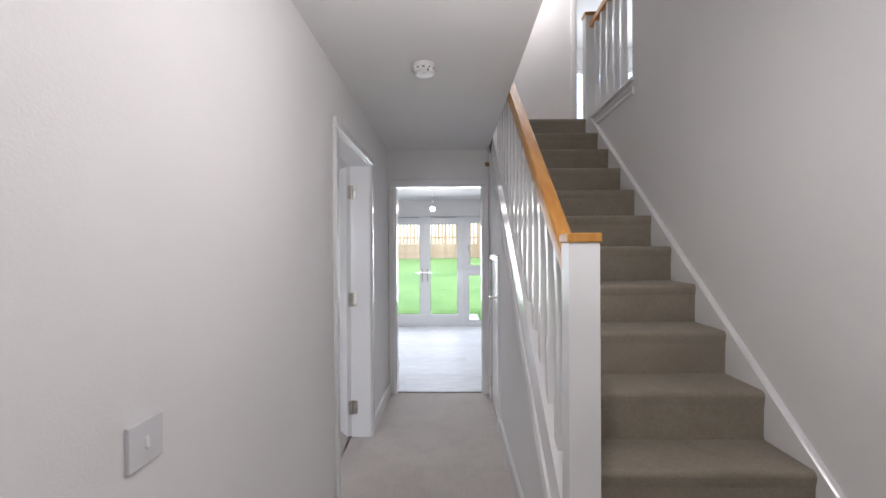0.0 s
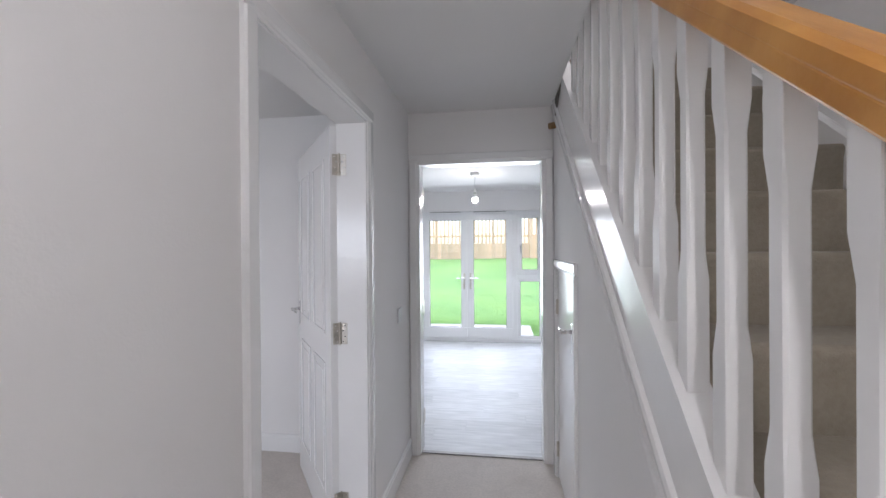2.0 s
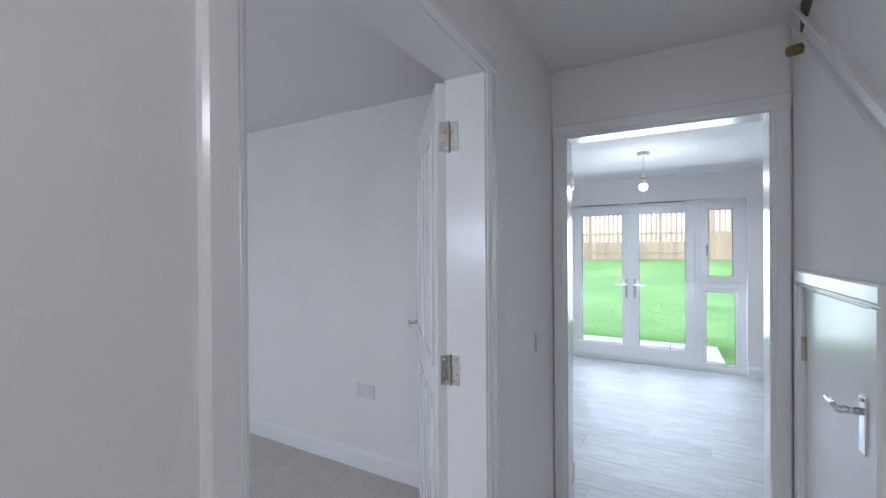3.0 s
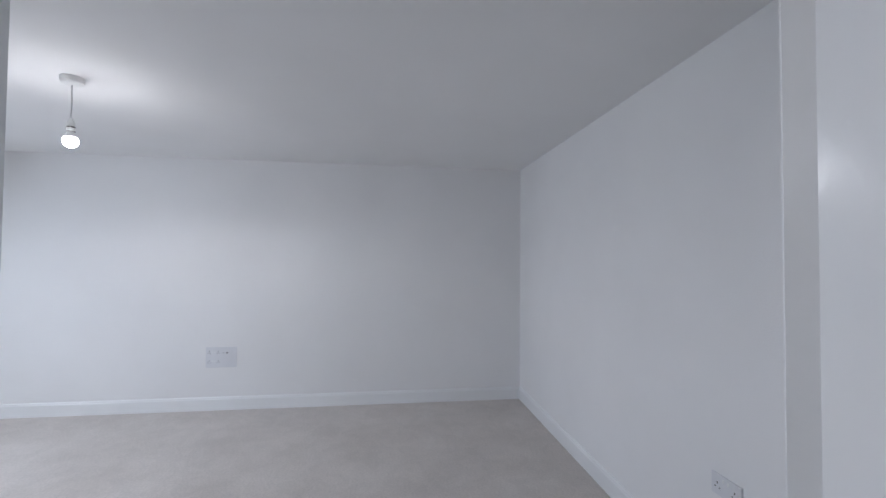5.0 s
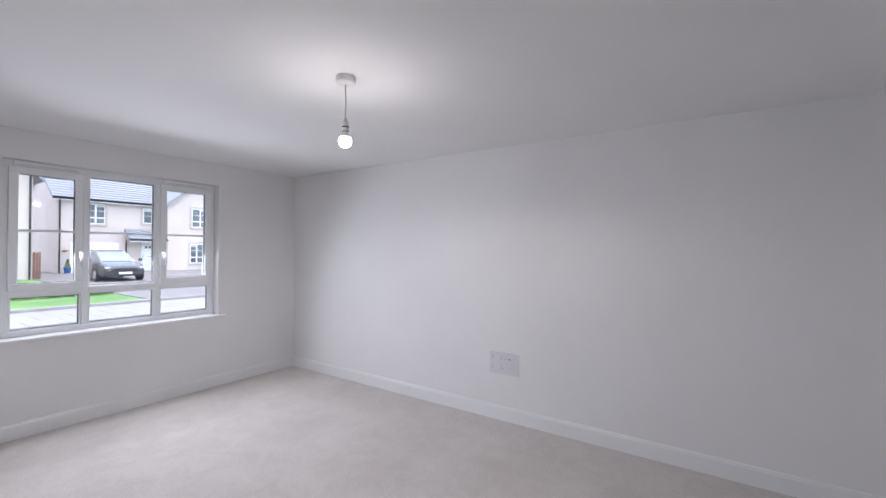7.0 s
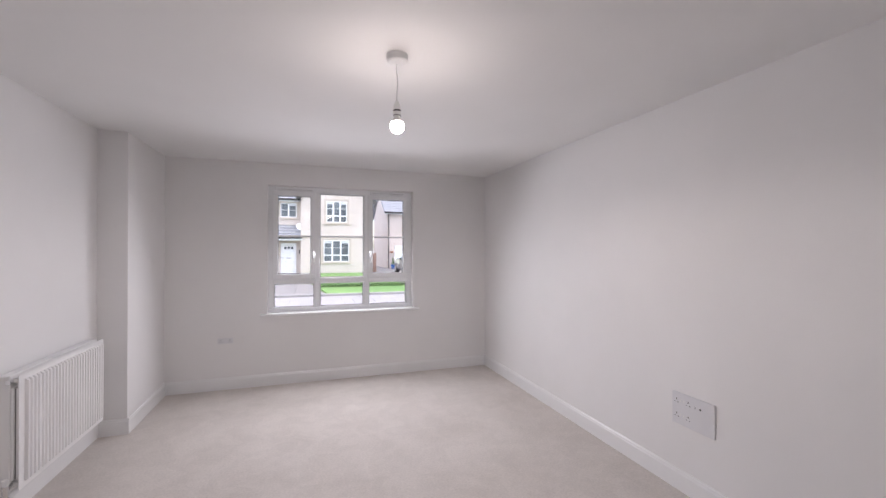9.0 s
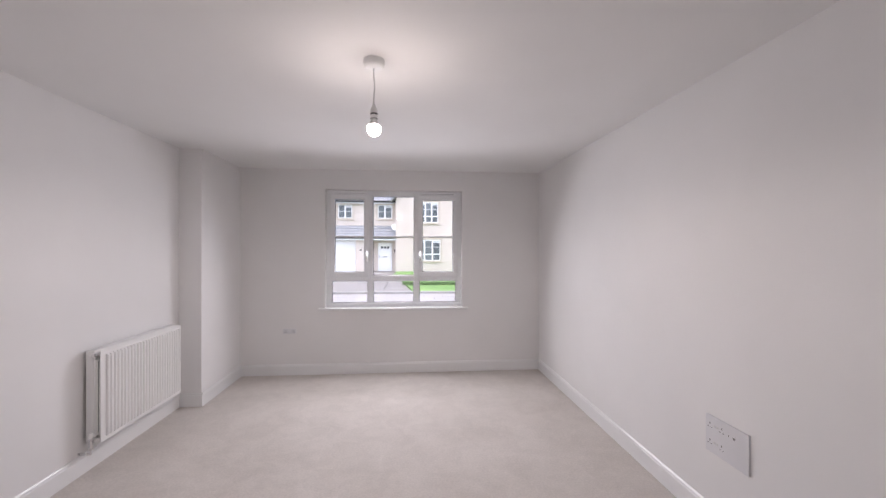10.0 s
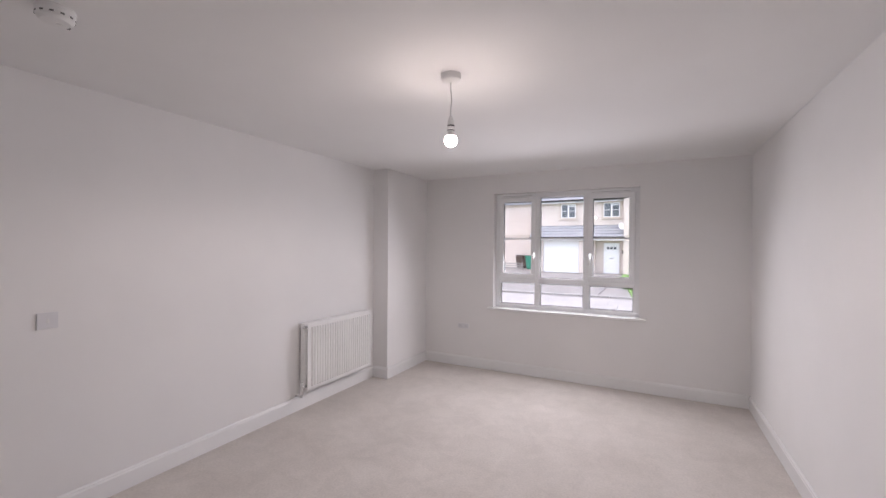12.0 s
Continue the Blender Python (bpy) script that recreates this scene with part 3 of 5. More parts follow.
# upper landing balustrade and ledge
ub = thing("landing_balustrade", (SR + 0.02, -0.3, UP), "white landing balustrade with oak rail and newel", "balustrade")
un = part("newel_post", box(SR - 0.05, SR + 0.04, -0.10, -0.01, UP - 0.30, UP + 0.95, 0.004), GLOSS, ub)
part("newel_cap", box(SR - 0.058, SR + 0.048, -0.108, -0.002, UP + 0.95, UP + 0.979, 0.006, seg=2), OAK, un, "oak newel cap")
part("handrail", sweep(rail_prof, (SR + 0.02, -0.10, UP + 0.83), (1, 0, 0), (0, 0, 1), (0, -0.865, 0)), OAK, ub, "oak handrail")
for i in range(5):
    baluster(SR + 0.02, -0.20 - i * 0.145, UP - 0.01, UP + 0.84, ub)
part("ledge", sweep([(-0.03, 0.0), (-0.03, 0.010), (-0.022, 0.026), (0.135, 0.026), (0.135, 0.0), (-0.006, 0.0)], (SR, -0.10, UP - 0.028), (1, 0, 0), (0, 0, 1), (0, -0.89, 0)), GLOSS, ub, "white moulded ledge")
part("ledge_moulding", sweep([(0, 0), (-0.008, 0), (-0.016, 0.014), (-0.012, 0.03), (-0.020, 0.05), (0, 0.05)], (SR, -0.10, UP - 0.125), (1, 0, 0), (0, 0, 1), (0, -0.89, 0)), GLOSS, ub)
doorway("door_frame_3", "y", 1.0, 1.12, 2.22, 2.95, UP + 1.99, "white painted lining of an upstairs doorway", UP)

# ---- windows ----


def framed_pane(w, name, x0, x1, y, z0, z1, rail, depth, bar=None, foot=None):
    """One light of a window: four rails round a pane, with an optional glazing bar and a deeper foot rail."""
    foot = foot or rail
    xa, xb, za, zb = x0 + rail, x1 - rail, z0 + foot, z1 - rail
    f = bmesh.new()
    for a, b, c, e in ((x0, x1, z0, za), (x0, x1, zb, z1), (x0, xa, za, zb), (xb, x1, za, zb)):
        box(a, b, y - depth / 2, y + depth / 2, c, e, 0.004, f)
    fr = part(name, f, PVC, w)
    g = part("pane", box(xa - 0.006, xb + 0.006, y - 0.004, y + 0.004, za - 0.006, zb + 0.006), GLASS, fr)
    g.visible_shadow = False
    gk = bmesh.new()
    for s in (-1, 1):
        for a, b, c, e in ((xa, xb, za, za + 0.004), (xa, xb, zb - 0.004, zb), (xa, xa + 0.004, za, zb), (xb - 0.004, xb, za, zb)):
            box(a, b, y + s * 0.005, y + s * 0.009, c, e, 0, gk)
    part("gasket", gk, SCREW, fr)
    if bar:
        part("glazing_bar", box(xa, xb, y - 0.012, y + 0.012, bar - 0.009, bar + 0.009, 0.003), PVC, fr)
    return fr


# living room window: two opening sashes, a fixed middle, three low lights
WY = -5.985
win = thing("window_1", (-1.98, WY, WZ0), "white plastic living room window with three bays and low lights", "window", kind="structure")
fr = bmesh.new()
for a, b, c, e in ((WX0, WX1, WZ0 + 0.0, WZ0 + 0.04), (WX0, WX1, WZ1 - 0.055, WZ1), (WX0, WX0 + 0.05, WZ0 + 0.04, WZ1 - 0.055), (WX1 - 0.05, WX1, WZ0 + 0.04, WZ1 - 0.055),
                   (-2.257, -2.213, WZ0 + 0.04, WZ1 - 0.055), (-1.712, -1.668, WZ0 + 0.04, WZ1 - 0.055)):
    box(a, b, WY - 0.035, WY + 0.035, c, e, 0.004, fr)
for a, b in ((WX0 + 0.05, -2.257), (-2.213, -1.712), (-1.668, WX1 - 0.05)):
    box(a, b, WY - 0.035, WY + 0.035, 1.068, 1.122, 0.004, fr)
part("window_frame", fr, PVC, win)
BARZ = 1.585
for a, b, hx in ((WX0 + 0.05, -2.257, -2.276), (-1.668, WX1 - 0.05, -1.655)):
    s = framed_pane(win, "sash", a - 0.006, b + 0.006, WY + 0.02, 1.113, WZ1 - 0.048, 0.055, 0.06, BARZ)
    pl = part("handle_base", box(hx - 0.011, hx + 0.011, WY + 0.05, WY + 0.062, 1.36, 1.42, 0.003), CHROME, s, "chrome handle base")
    bm = tube((hx, WY + 0.055, 1.40), (hx, WY + 0.085, 1.40), 0.008)
    tube((hx, WY + 0.085, 1.405), (hx, WY + 0.078, 1.29), 0.008, 0.006, bm=bm)
    part("handle", bm, CHROME, s, "chrome window handle", True)
framed_pane(win, "fixed_light", -2.217, -1.708, WY, 1.115, WZ1 - 0.05, 0.014, 0.05, BARZ)
for a, b in ((WX0 + 0.05, -2.257), (-2.213, -1.712), (-1.668, WX1 - 0.05)):
    framed_pane(win, "low_light", a, b, WY, WZ0 + 0.035, 1.072, 0.014, 0.05)
for a, b in ((WX0 + 0.07, -2.275), (-1.65, WX1 - 0.07)):
    v = part("trickle_vent", box(a, b, WY + 0.03, WY + 0.05, WZ1 - 0.046, WZ1 - 0.003, 0.004), PVC, win)
    part("vent_slot", box(a + 0.02, b - 0.02, WY + 0.048, WY + 0.0508, WZ1 - 0.0335, WZ1 - 0.031), SCREW, v)
part("window_sill", box(WX0 - 0.065, WX1 + 0.065, WY + 0.02, LS + 0.055, WZ0 - 0.026, WZ0 + 0.001, 0.006, seg=2), GLOSS, win, "white painted window board")

# garden doors: two leaves and a side light
GY = 3.45
gd = thing("french_doors", (0.45, GY, 0), "closed white french doors with a side light to the garden", "door", kind="structure")
fr = bmesh.new()
for a, b, c, e in ((FX0, FX1, 0.0, 0.055), (FX0, FX1, FZ1 - 0.05, FZ1), (FX0, FX0 + 0.05, 0.055, FZ1 - 0.05), (FX1 - 0.05, FX1, 0.055, FZ1 - 0.05), (0.895, 0.965, 0.055, FZ1 - 0.05), (0.965, FX1 - 0.05, 0.955, 1.025)):
    box(a, b, GY - 0.035, GY + 0.035, c, e, 0.004, fr)
part("door_frame", fr, PVC, gd)
for a, b, hx, pt in ((FX0 + 0.045, 0.2203, 0.172, -1), (0.2197, 0.90, 0.268, 1)):
    lf = framed_pane(gd, "leaf", a, b, GY - 0.02, 0.05, FZ1 - 0.04, 0.095, 0.06, foot=0.165)
    hp = part("handle_plate", box(hx - 0.014, hx + 0.014, GY - 0.062, GY - 0.05, 0.80, 1.04, 0.004), NICKEL, lf, "chrome handle plate")
    bm = tube((hx, GY - 0.058, 0.965), (hx, GY - 0.10, 0.965), 0.009)
    tube((hx - pt * 0.005, GY - 0.10, 0.965), (hx + pt * 0.12, GY - 0.10, 0.962), 0.0085, 0.007, bm=bm)
    part("handle", bm, CHROME, lf, "chrome lever handle", True)
    part("trickle_vent", box(a + 0.1, b - 0.1, GY - 0.05, GY - 0.034, FZ1 - 0.035, FZ1 - 0.012, 0.003), PVC, gd)
    part("vent_slot", box(a + 0.1, b - 0.1, GY - 0.0525, GY - 0.049, FZ1 - 0.012, FZ1 - 0.005), SCREW, gd)
sl = framed_pane(gd, "side_sash", 0.96, FX1 - 0.045, GY - 0.02, 1.02, FZ1 - 0.04, 0.075, 0.06)
bm = box(1.00, 1.024, GY - 0.062, GY - 0.05, 1.40, 1.46, 0.003)
tube((1.012, GY - 0.055, 1.44), (1.012, GY - 0.085, 1.44), 0.008, bm=bm)
tube((1.012, GY - 0.085, 1.445), (1.012, GY - 0.08, 1.33), 0.008, 0.006, bm=bm)
part("handle", bm, CHROME, sl, "chrome window handle")
framed_pane(gd, "side_light", 0.965, FX1 - 0.05, GY, 0.05, 0.96, 0.045, 0.05)

# bedroom window upstairs
uw = thing("window_2", (3.4, 3.5, 3.55), "white plastic upstairs window", "window", kind="structure")
for a, b in ((2.75, 3.215), (3.215, 3.68), (3.68, 4.15)):
    framed_pane(uw, "sash", a, b, 3.47, 3.55, 4.6, 0.07, 0.07, bar=3.95)

# ---- electrical fittings ----


def switch_plate(name, m, w, h, label, category, group="", rockers=(), sockets=(), extra=()):
    """A moulded plate in the x-z plane facing -y."""
    t = thing(name, (0, 0, 0), label, category, group)
    pl = part("plate", box(-w / 2, w / 2, -0.0095, 0.0005, -h / 2, h / 2, 0.0025, seg=2), PLATE, t)
    for x, z, a, b in rockers:
        bm = box(x - a / 2, x + a / 2, -0.0135, -0.006, z - b / 2, z + b / 2, 0.002)
        for v in bm.verts:
            if v.co.z > z and v.co.y < -0.01:
                v.co.y += 0.003
        part("rocker", bm, PLASTIC, pl)
        # grey sheet for the shade in the gap round the rocker
        ring = bmesh.new()
        box(x - a / 2 - 0.002, x + a / 2 + 0.002, -0.0094, -0.0088, z - b / 2 - 0.002, z + b / 2 + 0.002, 0, ring)
        part("rocker_recess_shade", ring, RECESS_SHADE, pl)
    for x, z in sockets:
        bm = bmesh.new()
        box(x - 0.003, x + 0.003, -0.0098, -0.0088, z + 0.007, z + 0.017, 0, bm)
        box(x - 0.015, x - 0.007, -0.0098, -0.0088, z - 0.008, z - 0.004, 0, bm)
        box(x + 0.007, x + 0.015, -0.0098, -0.0088, z - 0.008, z - 0.004, 0, bm)
        part("socket_slots", bm, SCREW, pl)
    for x, z, a, b in extra:
        part("port", box(x - a / 2, x + a / 2, -0.0102, -0.0088, z - b / 2, z + b / 2, 0.0005), SCREW, pl)
    t.matrix_basis = m
    return t


# facing +x: turn 90; facing -x: turn -90; facing -y: 0; facing +y: 180
switch_plate("light_switch", pose(HL, -3.147, 1.028, 0, 0, 90), 0.090, 0.088, "white single rocker light switch on the hall wall", "light switch", "", [(0, 0, 0.012, 0.024)])
switch_plate("light_switch", pose(HL, -0.30, 1.015, 0, 0, 90), 0.086, 0.086, "white single rocker light switch beside the doorway", "light switch", "", [(0, 0, 0.012, 0.024)])
switch_plate("light_switch", pose(LE, -2.163, 1.076, 0, 0, -90), 0.086, 0.086, "white single rocker light switch on the living room wall", "light switch", "", [(0, 0, 0.012, 0.024)])
switch_plate("double_socket", pose(-1.112, LN, 0.512, 0, 0, 0), 0.146, 0.086, "white double power socket low on the wall", "power socket", "", [(-0.012, 0.026, 0.009, 0.016), (0.012, 0.026, 0.009, 0.016)], [(-0.042, -0.005), (0.042, -0.005)])
switch_plate("media_socket_plate", pose(LW, -2.964, 0.49, 0, 0, 90), 0.272, 0.19, "large white media plate with sockets and aerial ports", "power socket", "",
             [(-0.078, 0.050, 0.009, 0.015), (-0.056, 0.050, 0.009, 0.015), (-0.078, -0.036, 0.009, 0.015), (-0.056, -0.036, 0.009, 0.015)],
             [(-0.106, 0.042), (-0.027, 0.042), (-0.106, -0.044), (-0.027, -0.044)],
             [(0.050, 0.040, 0.013, 0.011), (0.018, 0.040, 0.004, 0.010)])
switch_plate("double_socket", pose(-0.79, LS, 0.499, 0, 0, 180), 0.146, 0.058, "slim white double power socket below the window", "power socket", "", [(-0.012, 0.014, 0.009, 0.012), (0.012, 0.014, 0.009, 0.012)], [(-0.042, -0.006), (0.042, -0.006)])


def smoke_detector(x, y, label):
    t = thing("smoke_detector", (x, y, H), label, "smoke detector", "smoke detectors")
    part("base", lathe([(0.0, 0.0), (0.058, 0.0), (0.060, -0.006), (0.060, -0.014), (0.0, -0.0145)], (x, y, H)), PLASTIC, t, smooth=False)
    bd = part("body", lathe([(0.0, -0.013), (0.0575, -0.013), (0.0585, -0.026), (0.054, -0.040), (0.044, -0.050), (0.020, -0.053), (0.0, -0.0535)], (x, y, H)), PLASTIC, t, smooth=False)
    part("test_button", lathe([(0, -0.050), (0.011, -0.0505), (0.010, -0.056), (0, -0.0565)], (x, y - 0.012, H), 16), PLASTIC, bd)
    part("indicator", box(x + 0.018, x + 0.026, y - 0.052, y - 0.040, H - 0.049, H - 0.040, 0.001), SCREW, bd)
    for i in range(12):
        a = 2 * math.pi * i / 12
        part("vent_slit", box(-0.006, 0.006, -0.0006, 0.0006, -0.003, 0.003), SCREW, bd, local=True).matrix_local = pose(x + 0.0577 * math.cos(a) - x, y + 0.0577 * math.sin(a) - y, -0.031, 0, 0, math.degrees(a) + 90)
    return t


smoke_detector(0.562, -1.825, "round white smoke detector on the hall ceiling")
smoke_detector(-0.896, -1.90, "round white smoke detector on the living room ceiling")


def pendant(b, top, label):
    """Ceiling rose, flex, lamp holder and a lit bulb with its centre at b."""
    x, y, z = b
    t = thing("pendant_lamp", (x, y, top), label, "pendant lamp", "pendant lamps")
    part("ceiling_rose", lathe([(0, 0), (0.050, 0), (0.051, -0.012), (0.049, -0.030), (0.040, -0.036), (0.008, -0.040), (0, -0.040)], (x, y, top)), PLASTIC, t, "white ceiling rose")
    bm = bmesh.new()
    zs = [top - 0.03 - i * (top - 0.03 - z - 0.118) / 8 for i in range(9)]
    for i in range(8):
        tube((x + 0.002 * math.sin(i * 1.1), y, zs[i]), (x + 0.002 * math.sin((i + 1) * 1.1), y, zs[i + 1]), 0.0032, n=8, bm=bm)
    part("flex", bm, FLEX, t, "thin white flex")
    hold = part("lamp_holder", lathe([(0, 0.122), (0.007, 0.122), (0.010, 0.110), (0.0165, 0.098), (0.0175, 0.076), (0, 0.076)], (x, y, z)), PLASTIC, t, "white lamp holder")
    part("holder_ring", lathe([(0, 0.0765), (0.0182, 0.0765), (0.0182, 0.070), (0, 0.070)], (x, y, z)), BLACK, hold, "dark holder ring")
    part("holder_skirt", lathe([(0, 0.0705), (0.0178, 0.0705), (0.019, 0.052), (0, 0.052)], (x, y, z)), PLASTIC, hold)
    part("bulb_collar", lathe([(0, 0.053), (0.0135, 0.053), (0.015, 0.044), (0.0225, 0.028), (0.028, 0.0195), (0, 0.0195)], (x, y, z)), PLASTIC, t, "white bulb collar", True).visible_shadow = False
    part("bulb_ring", lathe([(0, 0.0545), (0.0186, 0.0545), (0.0186, 0.0505), (0, 0.0505)], (x, y, z)), BLACK, hold, "dark holder ring")
    bulb = part("bulb", lathe([(0.0, 0.0192), (0.0282, 0.0192), (0.0318, 0.010), (0.0332, 0.0), (0.0315, -0.012), (0.0245, -0.0235), (0.0125, -0.031), (0, -0.033)], (x, y, z)), BULB, t, "lit opal bulb", True)
    bulb.visible_shadow = False
    return t


pendant(BULB_LIVING, H, "bare lit bulb on a white flex from the living room ceiling")
pendant(BULB_DINING, DH, "bare lit bulb on a white flex from the dining room ceiling")
pendant(BULB_HALL, H, "bare lit bulb on a white flex from the hall ceiling")
# unseen fitting made up for the added landing light
pendant(LANDING_FILL, TOP, "added unseen bulb on a white flex that brightens the stairwell")

# ---- radiator ----
RY0, RY1, RZ0, RZ1 = -4.805, -3.882, 0.19, 0.785
rad = thing("radiator", (LE, (RY0 + RY1) / 2, 0.19), "white double-panel radiator on the living room wall", "radiator")


def rad_panel(x, name, ribs_out):
    """Pressed panel with upright corrugations on its outer face."""
    pitch, yy = 0.0333, RY0 + 0.02
    prof = [(RY0, 0.0)]
    while yy + pitch < RY1 - 0.01:
        prof += [(yy, 0.0), (yy + 0.007, 0.013), (yy + 0.020, 0.013), (yy + 0.027, 0.0)]
        yy += pitch
    prof += [(RY1, 0.0)]
    bm = bmesh.new()
    za, zb = RZ0 + 0.035, RZ1 - 0.04
    rows = []
    for z, f in ((RZ0, 0), (za - 0.012, 0), (za, 1), (zb, 1), (zb + 0.012, 0), (RZ1, 0)):
        rows.append([bm.verts.new((x + 0.013 - ribs_out * dx * f, py, z)) for py, dx in prof])
    for a, b in zip(rows, rows[1:]):
        for i in range(len(prof) - 1):
            bm.faces.new((a[i], a[i + 1], b[i + 1], b[i]))
    ob = part(name, bm, RADIATOR, rad)
    part("panel_back", box(x + 0.0135, x + 0.018, RY0, RY1, RZ0, RZ1, 0.002), RADIATOR, ob)
    return ob


rad_panel(LE - 0.125, "front_panel", 1)
part("back_panel", box(LE - 0.074, LE - 0.020, RY0, RY1, RZ0, RZ1, 0.004), RADIATOR, rad)
part("wall_bracket", box(LE - 0.021, LE + 0.001, RY0 + 0.15, RY0 + 0.19, RZ0 + 0.05, RZ1 - 0.05), RADIATOR, rad)
part("wall_bracket", box(LE - 0.021, LE + 0.001, RY1 - 0.19, RY1 - 0.15, RZ0 + 0.05, RZ1 - 0.05), RADIATOR, rad)
for xa, xb, inset in ((LE - 0.0885, LE - 0.0745, 0.004), (LE - 0.1105, LE - 0.0955, 0.006)):
    part("convector_fin", box(xa, xb, RY0 + inset, RY1 - inset, RZ0 + 0.055, RZ1 - 0.065, 0.002), RADIATOR, rad, "white convector fin between the panels")
# dark strip drawn in as the shade deep between the fins
part("fin_gap_shade", box(LE - 0.095, LE - 0.089, RY0 + 0.012, RY1 - 0.012, RZ0 + 0.06, RZ1 - 0.07), SCREW, rad, "dark strip standing in for shade between the fins")
for z in (RZ0 + 0.03, RZ1 - 0.03):
    for yy in (RY0 + 0.025, RY1 - 0.025):
        part("header_pipe", tube((LE - 0.106, yy, z), (LE - 0.074, yy, z), 0.013), RADIATOR, rad)
for yy, s in ((RY1, 1), (RY0, -1)):
    part("bleed_plug", tube((LE - 0.072, yy - s * 0.03, RZ1 - 0.03), (LE - 0.072, yy + s * 0.012, RZ1 - 0.03), 0.015, 0.012, n=8), CHROME, rad, "chrome plug")
vx, vz = LE - 0.072, RZ0 + 0.03
valve = part("valve", tube((vx, RY1 - 0.03, vz), (vx, RY1 + 0.03, vz), 0.011), CHROME, rad, "chrome radiator valve", True)
bm = tube((vx, RY1 + 0.03, vz - 0.045), (vx, RY1 + 0.03, vz + 0.015), 0.012, 0.013)
tube((vx, RY1 + 0.03, vz - 0.06), (vx, RY1 + 0.03, vz - 0.045), 0.0155, n=6, bm=bm)
tube((vx, RY1 + 0.018, vz), (vx, RY1 + 0.008, vz), 0.016, n=6, bm=bm)
part("valve_nuts", bm, CHROME, valve)
part("valve_cap", lathe([(0, 0.015), (0.014, 0.015), (0.016, 0.03), (0.014, 0.048), (0, 0.05)], (vx, RY1 + 0.03, vz), 14), PLASTIC, valve, "white valve cap")
bm = tube((vx, RY1 + 0.03, vz - 0.058), (vx, RY1 + 0.03, 0.135), 0.0075)
tube((vx, RY1 + 0.03, 0.137), (LE - 0.002, RY1 + 0.03, 0.137), 0.0075, bm=bm)
part("tail_pipe", bm, CHROME, rad, "chrome tail pipe", True)

# ---- outdoors: ground ----
GZ = -0.15


def heights(x, y):
    """The back lawn climbs away from the house; the street side is level."""
    if y < 4.93:
        return GZ
    return -0.03 + 1.02 * min(1.0, (y - 4.93) / 9.07) + 0.02 * math.sin(x * 0.9) * min(1, (y - 4.93) / 4)


bm = bmesh.new()
xs = [-900, -200, -60, -30] + [-20 + i * 1.0 for i in range(41)] + [30, 60, 200, 900]
ys = [-900, -200, -60, -30, -15, 0, 3.7, 4.92] + [4.93 + i * 0.6 for i in range(18)] + [20, 40, 80, 200, 900]
grid = [[bm.verts.new((x, y, heights(x, y) - 0.02)) for x in xs] for y in ys]
for a, b in zip(grid, grid[1:]):
    for i in range(len(xs) - 1):
        bm.faces.new((a[i], a[i + 1], b[i + 1], b[i]))
for f in [f for f in bm.faces if f.calc_center_median().y < 3.6]:
    f.material_index = 1
g = structure("ground", bm, LAWN, "sloping mown lawn behind and paved street in front", "ground", True)
g.data.materials.append(PAVING)

# patio slabs outside the garden doors
pt = thing("patio", (0.2, 4.25, GZ), "strip of pale concrete patio slabs", "patio", kind="structure")
for i in range(5):
    x = -1.76 + i * 0.605
    part("slab", box(x, x + 0.597, 3.51, 4.95, GZ - 0.02, -0.028, 0.006), SLAB, pt)

# blades of grass on the near lawn
rnd = random.Random(4)
verts, faces = [], []
for i in range(16000):
    x, y = rnd.uniform(-3.2, 4.2), 4.94 + rnd.random() ** 1.5 * 2.6
    z, a, h = heights(x, y) - 0.022, rnd.uniform(0, 6.28), rnd.uniform(0.010, 0.022)
    dx, dy = 0.004 * math.cos(a), 0.004 * math.sin(a)
    lx, ly = rnd.uniform(-0.015, 0.015), rnd.uniform(-0.015, 0.015)
    k = len(verts)
    verts += [(x - dx, y - dy, z), (x + dx, y + dy, z), (x + lx, y + ly, z + h)]
    faces.append((k, k + 1, k + 2))
me = bpy.data.meshes.new("grass_blades")
me.from_pydata(verts, [], faces)
me.materials.append(LAWN)
tagged(new("grass_blades", me), "short green grass blades on the lawn", "grass", kind="stuff")

# garden fence
FY, FB = 14.0, 0.97
fence = thing("garden_fence", (0, FY, FB), "new softwood picket fence above a board retaining strip", "fence")
pm = None
for i in range(118):
    x = -9.0 + i * 0.155
    if pm is None:
        pm = part("picket", box(-0.034, 0.034, -0.01, 0.01, -1.17, 0.0, 0.004), FENCEWOOD, fence, local=True)
        pm.location = (x, 0.0, 1.80)
    else:
        ob = pm.copy()
        scene.collection.objects.link(ob)
        ob.location = (x, 0.0, 1.80 + 0.012 * math.sin(i * 1.7))
for z in (1.68, 0.92):
    part("rail", box(-9.2, 9.3, FY + 0.012, FY + 0.05, FB + z - 0.045, FB + z + 0.045, 0.004), FENCEWOOD, fence)
for i in range(9):
    x = -9 + i * 2.36
    part("post", box(x - 0.05, x + 0.05, FY + 0.051, FY + 0.15, FB - 0.2, FB + 1.75, 0.006), FENCEWOOD, fence)
for i in range(124):
    x = -9.1 + i * 0.148
    bd = part("board", box(x, x + 0.144, FY - 0.03, FY - 0.012, FB - 0.2, FB + 0.62 + 0.004 * math.sin(i * 2.3), 0.003), FENCEWOOD, fence)
part("rail", box(-9.2, 9.3, FY - 0.045, FY - 0.031, FB + 0.22, FB + 0.28, 0.004), FENCEWOOD, fence)
